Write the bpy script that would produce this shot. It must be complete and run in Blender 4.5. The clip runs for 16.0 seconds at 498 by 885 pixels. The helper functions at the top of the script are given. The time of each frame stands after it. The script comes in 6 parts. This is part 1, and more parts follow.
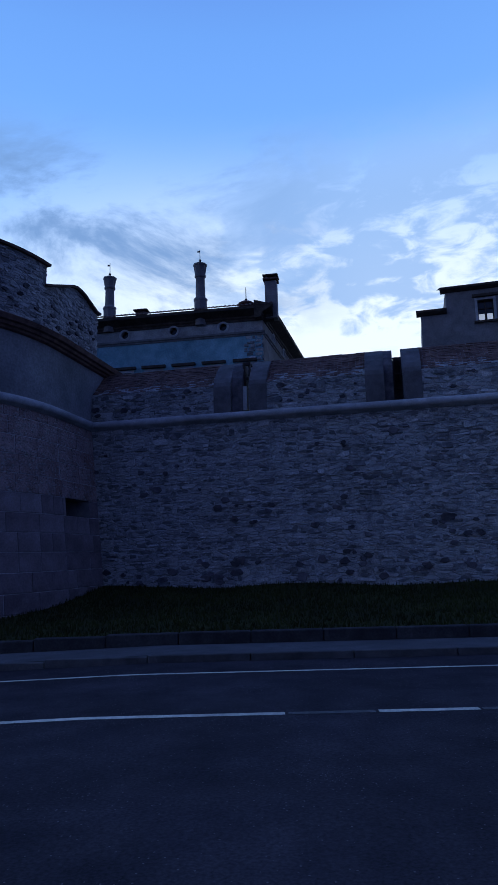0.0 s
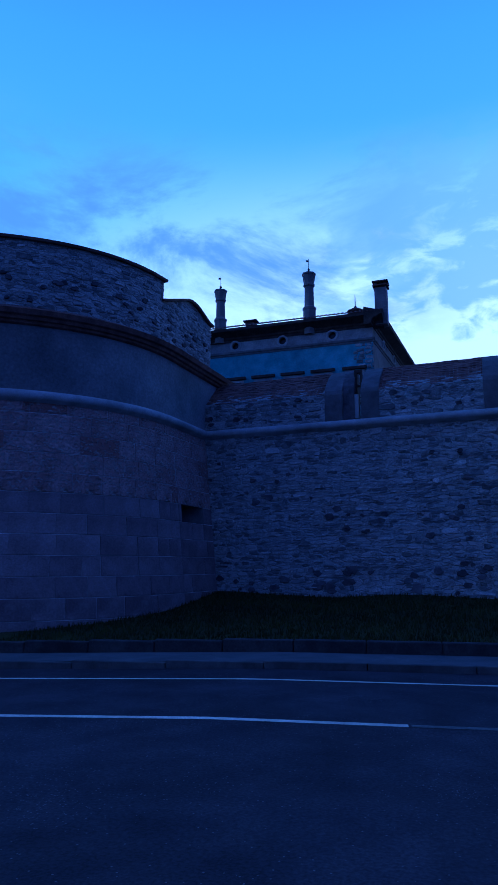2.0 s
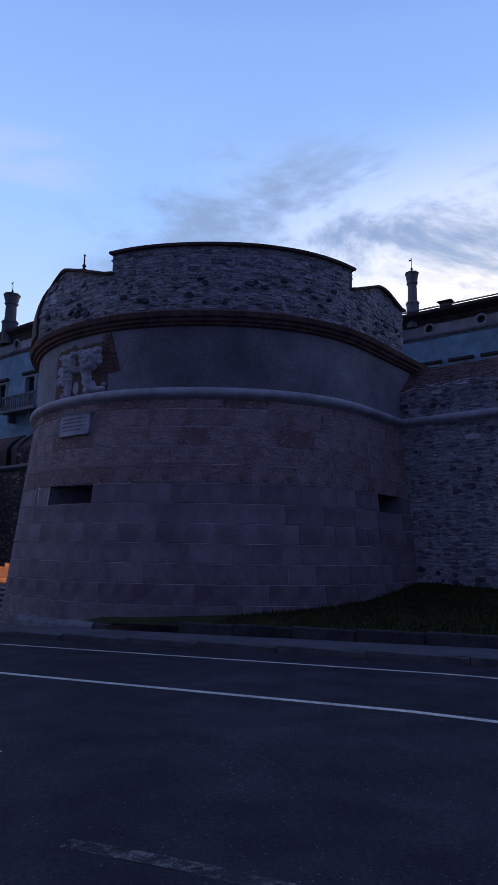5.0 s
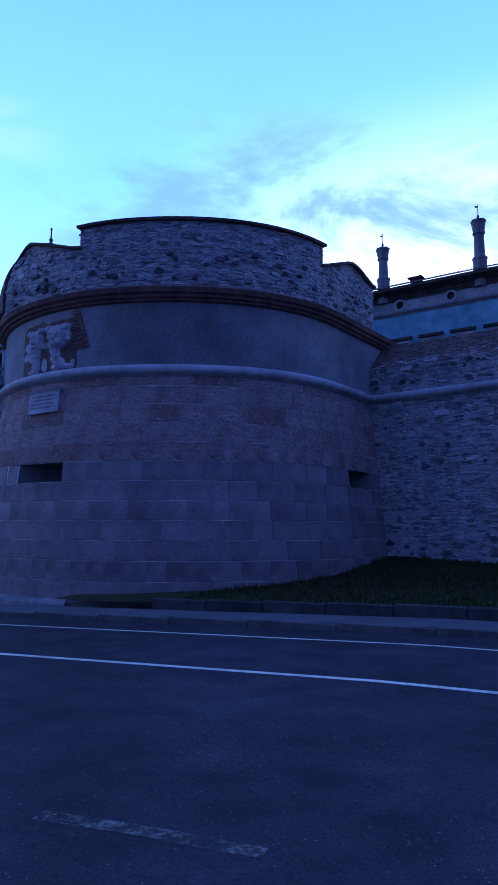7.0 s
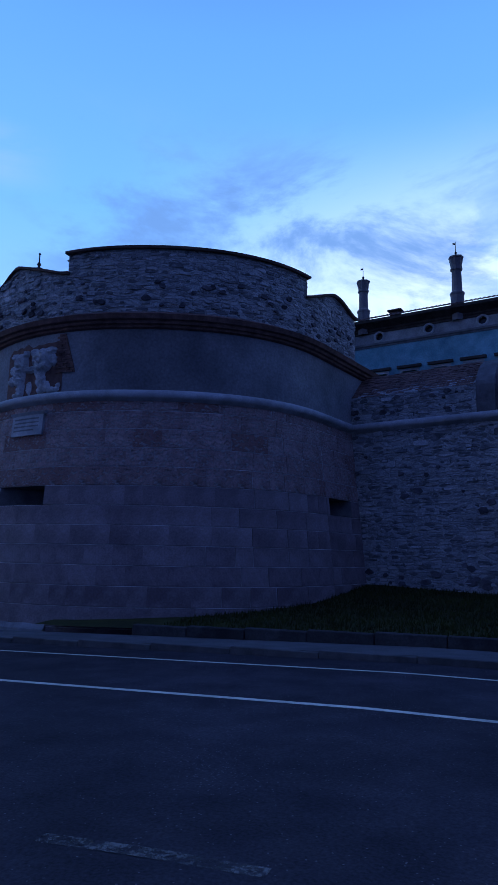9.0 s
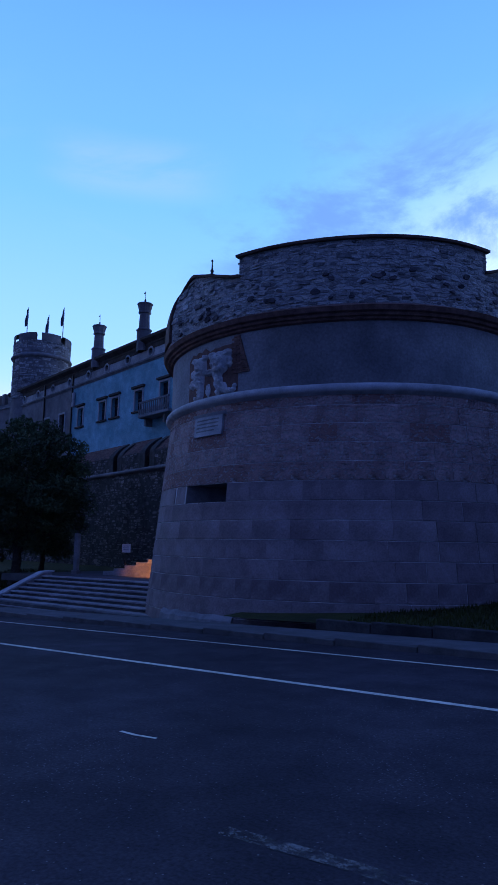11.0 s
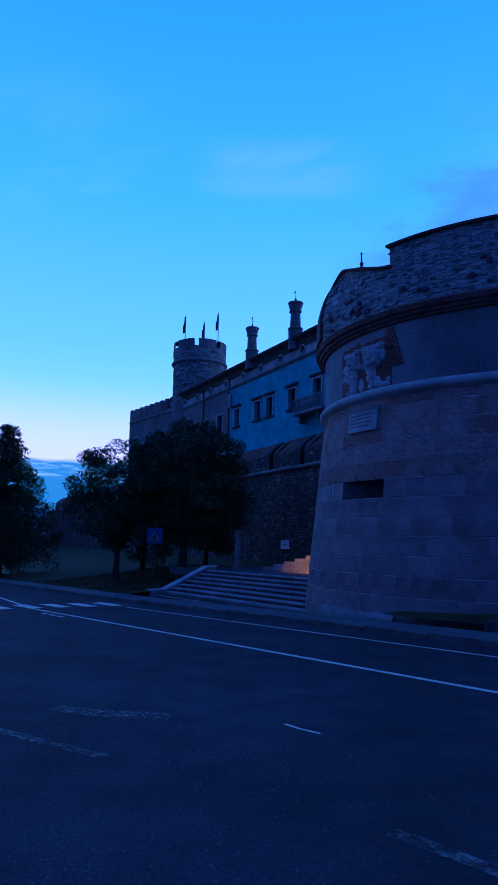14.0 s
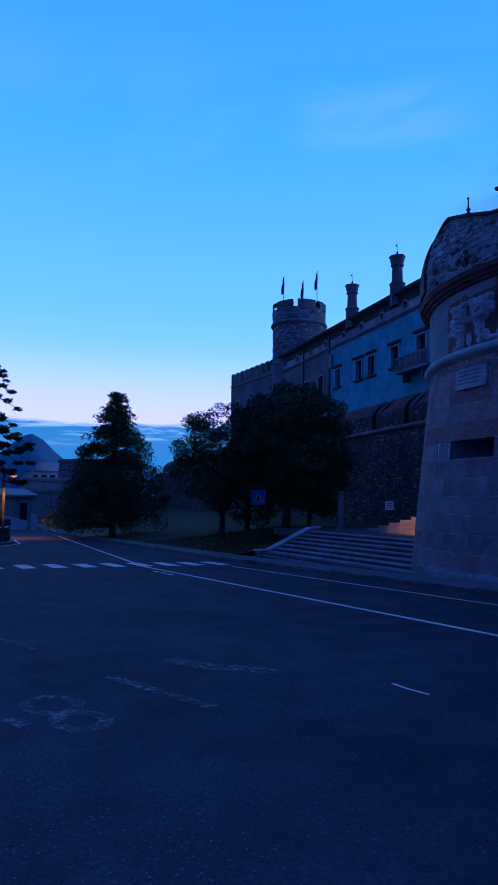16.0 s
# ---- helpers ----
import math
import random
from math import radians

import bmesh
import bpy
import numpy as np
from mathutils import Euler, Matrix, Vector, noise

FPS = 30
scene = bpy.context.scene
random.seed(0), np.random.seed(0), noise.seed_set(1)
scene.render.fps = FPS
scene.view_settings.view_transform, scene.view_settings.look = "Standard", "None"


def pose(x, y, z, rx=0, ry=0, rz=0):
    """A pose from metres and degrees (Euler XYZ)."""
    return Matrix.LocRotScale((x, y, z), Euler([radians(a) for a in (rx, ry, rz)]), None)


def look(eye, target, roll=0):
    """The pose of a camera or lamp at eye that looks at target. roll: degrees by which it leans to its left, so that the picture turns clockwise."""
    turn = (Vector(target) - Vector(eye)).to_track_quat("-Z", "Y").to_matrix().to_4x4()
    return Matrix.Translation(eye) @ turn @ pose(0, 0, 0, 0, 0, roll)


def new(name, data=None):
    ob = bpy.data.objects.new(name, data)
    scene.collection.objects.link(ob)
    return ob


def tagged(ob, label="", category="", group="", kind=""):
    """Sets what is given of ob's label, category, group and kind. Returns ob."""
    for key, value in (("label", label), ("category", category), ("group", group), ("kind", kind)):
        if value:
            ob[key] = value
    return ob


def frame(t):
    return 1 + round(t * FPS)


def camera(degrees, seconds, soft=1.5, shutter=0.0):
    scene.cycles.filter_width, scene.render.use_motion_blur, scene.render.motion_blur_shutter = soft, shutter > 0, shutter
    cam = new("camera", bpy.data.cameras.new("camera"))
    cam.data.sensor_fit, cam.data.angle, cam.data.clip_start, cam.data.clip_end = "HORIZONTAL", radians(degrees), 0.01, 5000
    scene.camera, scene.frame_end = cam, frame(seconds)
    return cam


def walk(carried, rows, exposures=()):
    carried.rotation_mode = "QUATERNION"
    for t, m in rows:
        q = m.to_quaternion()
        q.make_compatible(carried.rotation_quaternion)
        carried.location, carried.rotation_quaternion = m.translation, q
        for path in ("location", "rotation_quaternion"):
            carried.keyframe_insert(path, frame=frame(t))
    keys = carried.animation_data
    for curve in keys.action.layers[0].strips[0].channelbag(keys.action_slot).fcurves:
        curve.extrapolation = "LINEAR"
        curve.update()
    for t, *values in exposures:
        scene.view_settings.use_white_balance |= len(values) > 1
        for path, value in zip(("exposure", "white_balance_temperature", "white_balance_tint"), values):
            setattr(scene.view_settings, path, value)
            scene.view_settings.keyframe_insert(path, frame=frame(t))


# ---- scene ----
import itertools
# ---------------------------------------------------------------- camera
cam = camera(41.52, 16.0, soft=1.35)
# seconds, the eye's place, then its tilt, roll and turn in degrees: held in the hand, it pans from one standing place
PATH = [
    (0, 0.15, 0.15, 1.76, 99.656, 1.510, 0.562),
    (0.5, 0.07, 0.10, 1.74, 99.732, 0.869, 3.787),
    (1, 0.02, 0.08, 1.73, 100.337, 0.091, 7.940),
    (1.5, -0.01, 0.10, 1.73, 100.093, -0.214, 9.244),
    (2, -0.02, 0.06, 1.73, 100.545, -0.018, 9.701),
    (2.5, -0.03, 0.07, 1.73, 100.549, 0.183, 10.702),
    (3, -0.02, 0.06, 1.73, 100.760, 0.362, 10.563),
    (3.5, 0.02, 0.02, 1.73, 100.359, 0.415, 14.438),
    (4, 0.01, 0.05, 1.75, 98.897, -0.800, 20.536),
    (4.5, 0.03, 0.04, 1.75, 99.573, -0.799, 24.154),
    (4.7, 0.03, 0.03, 1.75, 99.663, -0.864, 25.366),
    (5.12, 0.04, 0.03, 1.75, 99.382, -0.844, 27.161),
    (5.54, 0.06, 0.02, 1.75, 98.641, -0.745, 27.676),
    (5.96, 0.07, 0.02, 1.76, 97.790, -0.615, 27.272),
    (6.38, 0.08, 0.01, 1.76, 97.139, -0.465, 26.267),
    (6.8, 0.09, 0.00, 1.76, 97.028, -0.346, 25.032),
    (7, 0.10, 0.00, 1.76, 97.457, -0.201, 24.434),
    (7.5, 0.11, -0.02, 1.77, 99.263, -0.117, 22.369),
    (8, 0.04, -0.09, 1.77, 99.614, -0.354, 18.932),
    (8.5, 0.02, -0.15, 1.78, 100.309, -0.749, 18.042),
    (9, -0.01, -0.27, 1.76, 99.741, -1.005, 22.261),
    (9.5, -0.00, -0.11, 1.76, 99.263, -0.708, 30.601),
    (10, -0.04, -0.04, 1.75, 99.169, -1.158, 34.107),
    (10.2, -0.04, -0.04, 1.75, 99.306, -1.039, 34.835),
    (10.62, -0.04, -0.03, 1.75, 99.269, -0.961, 36.432),
    (11.04, -0.04, -0.02, 1.75, 99.042, -0.903, 38.149),
    (11.46, -0.04, -0.01, 1.75, 98.755, -0.855, 39.967),
    (11.88, -0.04, -0.00, 1.75, 98.518, -0.827, 41.844),
    (12.3, -0.04, 0.01, 1.75, 98.451, -0.809, 43.761),
    (12.5, -0.04, 0.01, 1.75, 98.547, -0.811, 44.669),
    (13, -0.03, -0.01, 1.77, 98.773, -0.740, 47.064),
    (13.5, -0.03, -0.03, 1.76, 99.347, -1.118, 49.158),
    (14, -0.04, -0.02, 1.75, 98.524, -1.179, 51.542),
    (14.5, -0.06, 0.01, 1.75, 96.803, -1.045, 54.110),
    (15, -0.05, 0.01, 1.75, 95.850, -1.034, 56.235),
    (15.5, -0.05, 0.00, 1.75, 95.220, -1.032, 58.712),
    (16, -0.09, 0.02, 1.73, 95.063, -0.980, 60.460),
]
EXPOSURES = [
    (0, 0.05, 6600, 8),
    (0.5, 0.05, 7250, 0),
    (1, 0.08, 8000, 14),
    (1.5, 0.00, 5400, 0),
    (2, 0.05, 4346, 14),
    (2.5, -0.12, 3816, 14),
    (3, -0.05, 5550, 0),
    (3.5, 0.05, 7900, 14),
    (4, 0.10, 8200, 13),
    (4.5, 0.16, 8800, 16),
    (7, 0.90, 5350, 21),
    (7.5, 0.76, 4750, 20),
    (8, 0.25, 4664, 10),
    (8.5, 0.15, 5100, 0),
    (9, 0.20, 5750, 10),
    (9.5, 0.25, 5800, 14),
    (10, 0.40, 6600, 14),
    (12.5, 0.14, 4050, 14),
    (13, 0.12, 4050, 14),
    (13.5, 0.14, 3850, 14),
    (14, -0.02, 4100, 14),
    (14.5, -0.08, 3850, 14),
    (15, -0.10, 4100, 14),
    (15.5, -0.10, 4876, 14),
    (16, -0.12, 4300, 14),
]
walk(cam, [(row[0], pose(*row[1:])) for row in PATH], EXPOSURES)

# ---------------------------------------------------------------- dusk sky
world = bpy.data.worlds.new("dusk")
scene.world = world
world.use_nodes = True
wt = world.node_tree
wt.nodes.clear()


def wmath(op, a, b=None, clamp=False):
    n = wt.nodes.new("ShaderNodeMath")
    n.operation, n.use_clamp = op, clamp
    for i, v in enumerate((a, b)):
        if v is None:
            continue
        if isinstance(v, (int, float)):
            n.inputs[i].default_value = v
        else:
            wt.links.new(v, n.inputs[i])
    return n.outputs[0]


def wramp(fac, stops):
    n = wt.nodes.new("ShaderNodeValToRGB")
    e = n.color_ramp.elements
    while len(e) < len(stops):
        e.new(0.5)
    for i, (p, c) in enumerate(stops):
        e[i].position, e[i].color = p, (*c, 1)
    wt.links.new(fac, n.inputs[0])
    return n.outputs[0]


def wmix(fac, a, b):
    n = wt.nodes.new("ShaderNodeMix")
    n.data_type = "RGBA"
    for sock, v in ((n.inputs[0], fac), (n.inputs[6], a), (n.inputs[7], b)):
        if isinstance(v, (int, float)):
            sock.default_value = v
        elif isinstance(v, tuple):
            sock.default_value = (*v, 1)
        else:
            wt.links.new(v, sock)
    return n.outputs[2]


def wsmooth(v, lo, hi):
    n = wt.nodes.new("ShaderNodeMapRange")
    n.interpolation_type = "SMOOTHSTEP"
    wt.links.new(v, n.inputs[0])
    n.inputs[1].default_value, n.inputs[2].default_value = lo, hi
    return n.outputs[0]


coord = wt.nodes.new("ShaderNodeTexCoord")
sep = wt.nodes.new("ShaderNodeSeparateXYZ")
wt.links.new(coord.outputs["Generated"], sep.inputs[0])
dx, dy, dz = sep.outputs
up = wmath("MAXIMUM", dz, 0.0)
# clear sky: pale at the horizon, deep blue overhead
sky = wramp(up, [(0.0, (0.66, 0.66, 0.84)), (0.13, (0.52, 0.68, 0.95)), (0.28, (0.30, 0.53, 0.95)), (0.48, (0.18, 0.415, 0.93)), (0.66, (0.13, 0.32, 0.80)), (0.85, (0.07, 0.14, 0.52))])


def wnoise(scale, detail, rough, distort=0.0, stretch=(1, 1, 1), shift=(0, 0, 0)):
    m = wt.nodes.new("ShaderNodeMapping")
    m.inputs["Scale"].default_value, m.inputs["Location"].default_value = stretch, shift
    wt.links.new(coord.outputs["Generated"], m.inputs[0])
    n = wt.nodes.new("ShaderNodeTexNoise")
    n.inputs["Scale"].default_value, n.inputs["Detail"].default_value = scale, detail
    n.inputs["Roughness"].default_value, n.inputs["Distortion"].default_value = rough, distort
    wt.links.new(m.outputs[0], n.inputs[0])
    return n.outputs["Fac"]


def wband(v, a, b, c, d):
    """Rises from a to b, falls from c to d."""
    return wmath("MULTIPLY", wsmooth(v, a, b), wmath("SUBTRACT", 1.0, wsmooth(v, c, d)))


# the afterglow lies ahead, to the north-west; behind stands the deep blue eastern sky
glow = wmath("ADD", wmath("MULTIPLY", dy, 0.85), wmath("MULTIPLY", dx, -0.50))
ahead = wsmooth(glow, -0.50, 0.42)
sky = wmix(ahead, (0.092, 0.166, 0.57), sky)
strength = wmath("ADD", wmath("MULTIPLY", ahead, 0.70), 0.50)
slope = wmath("DIVIDE", dx, wmath("MAXIMUM", dy, 0.05))
# pale veil low ahead, brightest just right of the palace
veil = wmath("MULTIPLY", wband(slope, -0.75, -0.05, 0.35, 0.8), wband(dz, 0.05, 0.22, 0.34, 0.60))
sky = wmix(wmath("MULTIPLY", veil, 0.75), sky, (0.88, 0.95, 1.0))
# ragged grey-blue clouds in a band, and mackerel ripples to the right
ragged = wmath("MULTIPLY", wsmooth(wnoise(3.4, 9, 0.62, 0.35, (1, 1, 2.0), (0.7, 0.15, 0.4)), 0.45, 0.62), wmath("MULTIPLY", wband(slope, -1.1, -0.7, -0.05, 0.22), wband(dz, 0.28, 0.38, 0.50, 0.62)))
sky = wmix(wmath("MULTIPLY", ragged, 0.92), sky, (0.145, 0.275, 0.55))
puffs = wmath("ADD", wmath("MULTIPLY", wnoise(15.0, 7, 0.58, 0.5, (1.0, 1.0, 2.4), (0, 0.3, 0)), 0.55), wmath("MULTIPLY", wnoise(4.2, 4, 0.5, 0.2, (1.0, 1.0, 2.2), (0.4, 0.1, 0.2)), 0.45))
ripple = wmath("MULTIPLY", wsmooth(puffs, 0.42, 0.54), wmath("MULTIPLY", wband(slope, -0.16, 0.08, 1.2, 1.8), wband(dz, 0.26, 0.33, 0.48, 0.60)))
sky = wmix(wmath("MULTIPLY", ripple, 0.80), sky, (0.23, 0.40, 0.74))
wisp = wmath("MULTIPLY", wsmooth(wnoise(2.0, 6, 0.55, 0.4, (1, 1, 3.0), (2, 1, 0)), 0.50, 0.72), wband(dz, 0.34, 0.42, 0.52, 0.62))
sky = wmix(wmath("MULTIPLY", wisp, 0.15), sky, (0.50, 0.55, 0.82))
# one long pink wisp over the palace
feather = wmath("MULTIPLY", wsmooth(wnoise(3.0, 6, 0.6, 0.3, (1, 1, 5.0), (1, 2, 0)), 0.38, 0.62), wmath("MULTIPLY", wband(slope, -1.65, -1.30, -1.05, -0.80), wband(dz, 0.47, 0.505, 0.525, 0.56)))
sky = wmix(wmath("MULTIPLY", feather, 0.22), sky, (0.48, 0.52, 0.80))
# pink haze and a blue bank of cloud over the western horizon
west = wsmooth(wmath("MULTIPLY", dx, -1.0), 0.55, 0.90)
pink = wmath("MULTIPLY", west, wmath("SUBTRACT", 1.0, wsmooth(dz, 0.11, 0.24)))
sky = wmix(wmath("MULTIPLY", pink, 0.80), sky, (0.92, 0.66, 0.88))
bank_edge = wmath("ADD", dz, wmath("MULTIPLY", wmath("SUBTRACT", wnoise(6.0, 5, 0.6, 0, (1, 1, 4.0)), 0.5), 0.035))
bank = wmath("MULTIPLY", west, wmath("SUBTRACT", 1.0, wsmooth(bank_edge, 0.108, 0.118)))
streak = wsmooth(wnoise(6.0, 6, 0.65, 0.3, (1, 1, 12.0)), 0.50, 0.66)
sky = wmix(wmath("MULTIPLY", bank, 0.95), sky, wmix(wmath("MULTIPLY", wmath("MULTIPLY", streak, wsmooth(dz, 0.07, 0.10)), 0.55), (0.045, 0.20, 0.36), (0.75, 0.80, 0.95)))
background = wt.nodes.new("ShaderNodeBackground")
wt.links.new(sky, background.inputs[0])
wt.links.new(strength, background.inputs[1])
out = wt.nodes.new("ShaderNodeOutputWorld")
wt.links.new(background.outputs[0], out.inputs[0])


# ---------------------------------------------------------------- materials
def material(name, a, b, scale=3.0, rough=0.9, bump=0.3, vary=0.0, island=False, fine=40.0, stain=0.35, metal=0.0, spec=0.3, grain=0.28):
    """Two-scale variation between colours a and b, stains, fine relief; vary: spread of brightness from piece to piece."""
    m = bpy.data.materials.new(name)
    m.use_nodes = True
    nt = m.node_tree
    p = nt.nodes["Principled BSDF"]
    p.inputs["Roughness"].default_value, p.inputs["Metallic"].default_value = rough, metal
    p.inputs["Specular IOR Level"].default_value = spec
    tc = nt.nodes.new("ShaderNodeTexCoord")
    big, small = nt.nodes.new("ShaderNodeTexNoise"), nt.nodes.new("ShaderNodeTexNoise")
    for n, s, d in ((big, scale * 0.22, 5), (small, fine, 4)):
        n.inputs["Scale"].default_value, n.inputs["Detail"].default_value, n.inputs["Roughness"].default_value = s, d, 0.6
        nt.links.new(tc.outputs["Object"], n.inputs[0])
    mid = nt.nodes.new("ShaderNodeTexNoise")
    mid.inputs["Scale"].default_value, mid.inputs["Detail"].default_value = scale, 6
    nt.links.new(tc.outputs["Object"], mid.inputs[0])
    mix = nt.nodes.new("ShaderNodeMix")
    mix.data_type = "RGBA"
    mix.inputs[6].default_value, mix.inputs[7].default_value = (*a, 1), (*b, 1)
    rng = nt.nodes.new("ShaderNodeMapRange")
    rng.inputs[1].default_value, rng.inputs[2].default_value = 0.3, 0.7
    nt.links.new(mid.outputs[0], rng.inputs[0])
    fac = rng.outputs[0]
    if vary:
        if island:
            rnd = nt.nodes.new("ShaderNodeNewGeometry").outputs["Random Per Island"]
        else:
            rnd = nt.nodes.new("ShaderNodeObjectInfo").outputs["Random"]
        ad = nt.nodes.new("ShaderNodeMath")
        ad.operation, ad.use_clamp = "MULTIPLY_ADD", True
        nt.links.new(rnd, ad.inputs[0])
        ad.inputs[1].default_value = vary * 2
        sub = nt.nodes.new("ShaderNodeMath")
        sub.operation = "SUBTRACT"
        nt.links.new(fac, sub.inputs[0])
        sub.inputs[1].default_value = vary
        nt.links.new(sub.outputs[0], ad.inputs[2])
        fac = ad.outputs[0]
    nt.links.new(fac, mix.inputs[0])
    # large stains and fine grain darken and lighten the colour
    hsv = nt.nodes.new("ShaderNodeHueSaturation")
    st = nt.nodes.new("ShaderNodeMapRange")
    st.inputs[1].default_value, st.inputs[2].default_value = 0.32, 0.68
    st.inputs[3].default_value, st.inputs[4].default_value = 1 - stain, 1 + stain
    nt.links.new(big.outputs[0], st.inputs[0])
    gr = nt.nodes.new("ShaderNodeMapRange")
    gr.inputs[1].default_value, gr.inputs[2].default_value = 0.25, 0.75
    gr.inputs[3].default_value, gr.inputs[4].default_value = 1 - grain, 1 + grain
    nt.links.new(small.outputs[0], gr.inputs[0])
    mul = nt.nodes.new("ShaderNodeMath")
    mul.operation = "MULTIPLY"
    nt.links.new(st.outputs[0], mul.inputs[0])
    nt.links.new(gr.outputs[0], mul.inputs[1])
    nt.links.new(mul.outputs[0], hsv.inputs["Value"])
    nt.links.new(mix.outputs[2], hsv.inputs["Color"])
    nt.links.new(hsv.outputs[0], p.inputs["Base Color"])
    if bump:
        bp_ = nt.nodes.new("ShaderNodeBump")
        bp_.inputs["Strength"].default_value, bp_.inputs["Distance"].default_value = bump, 0.03
        ad2 = nt.nodes.new("ShaderNodeMath")
        ad2.operation = "ADD"
        nt.links.new(small.outputs[0], ad2.inputs[0])
        nt.links.new(mid.outputs[0], ad2.inputs[1])
        nt.links.new(ad2.outputs[0], bp_.inputs["Height"])
        nt.links.new(bp_.outputs[0], p.inputs["Normal"])
    return m


def see_through(m, scale, lo, hi):
    """Lets the ground show through worn paint in flecks."""
    nt = m.node_tree
    p, o = nt.nodes["Principled BSDF"], nt.nodes["Material Output"]
    tc = nt.nodes.new("ShaderNodeTexCoord")
    n = nt.nodes.new("ShaderNodeTexNoise")
    n.inputs["Scale"].default_value, n.inputs["Detail"].default_value, n.inputs["Roughness"].default_value = scale, 8, 0.75
    nt.links.new(tc.outputs["Object"], n.inputs[0])
    r = nt.nodes.new("ShaderNodeMapRange")
    r.inputs[1].default_value, r.inputs[2].default_value = lo, hi
    nt.links.new(n.outputs[0], r.inputs[0])
    mix, clear = nt.nodes.new("ShaderNodeMixShader"), nt.nodes.new("ShaderNodeBsdfTransparent")
    nt.links.new(r.outputs[0], mix.inputs[0])
    nt.links.new(clear.outputs[0], mix.inputs[1])
    nt.links.new(p.outputs[0], mix.inputs[2])
    nt.links.new(mix.outputs[0], o.inputs["Surface"])


def flecks(m, colour, scale, lo, hi, amount, stretch=(1, 1, 1), bump=0.0):
    """Lays irregular patches of another colour over a material, raised where bump is given."""
    nt = m.node_tree
    p = nt.nodes["Principled BSDF"]
    tc, mp, n = nt.nodes.new("ShaderNodeTexCoord"), nt.nodes.new("ShaderNodeMapping"), nt.nodes.new("ShaderNodeTexNoise")
    mp.inputs["Scale"].default_value = stretch
    n.inputs["Scale"].default_value, n.inputs["Detail"].default_value, n.inputs["Roughness"].default_value = scale, 6, 0.62
    nt.links.new(tc.outputs["Object"], mp.inputs[0])
    nt.links.new(mp.outputs[0], n.inputs[0])
    r = nt.nodes.new("ShaderNodeMapRange")
    r.inputs[1].default_value, r.inputs[2].default_value, r.inputs[4].default_value = lo, hi, amount
    nt.links.new(n.outputs[0], r.inputs[0])
    lay_over(m, colour, r.outputs[0])
    if bump:
        raise_by(m, r.outputs[0], bump)


def lay_over(m, colour, fac):
    nt = m.node_tree
    base = nt.nodes["Principled BSDF"].inputs["Base Color"]
    mix = nt.nodes.new("ShaderNodeMix")
    mix.data_type = "RGBA"
    nt.links.new(base.links[0].from_socket, mix.inputs[6])
    mix.inputs[7].default_value = (*colour, 1)
    nt.links.new(fac, mix.inputs[0])
    nt.links.new(mix.outputs[2], base)


def raise_by(m, height, distance):
    """Adds a second relief on top of the one that the material has."""
    nt = m.node_tree
    slot = nt.nodes["Principled BSDF"].inputs["Normal"]
    b = nt.nodes.new("ShaderNodeBump")
    b.inputs["Strength"].default_value, b.inputs["Distance"].default_value = 0.9, distance
    nt.links.new(height, b.inputs["Height"])
    if slot.links:
        nt.links.new(slot.links[0].from_socket, b.inputs["Normal"])
    nt.links.new(b.outputs[0], slot)


def some_pieces(m, colour, above, amount):
    """Tints those pieces whose own random number lies above a level."""
    nt = m.node_tree
    r = nt.nodes.new("ShaderNodeMapRange")
    r.inputs[1].default_value, r.inputs[2].default_value, r.inputs[4].default_value = above, min(1.0, above + 0.12), amount
    nt.links.new(nt.nodes.new("ShaderNodeObjectInfo").outputs["Random"], r.inputs[0])
    lay_over(m, colour, r.outputs[0])


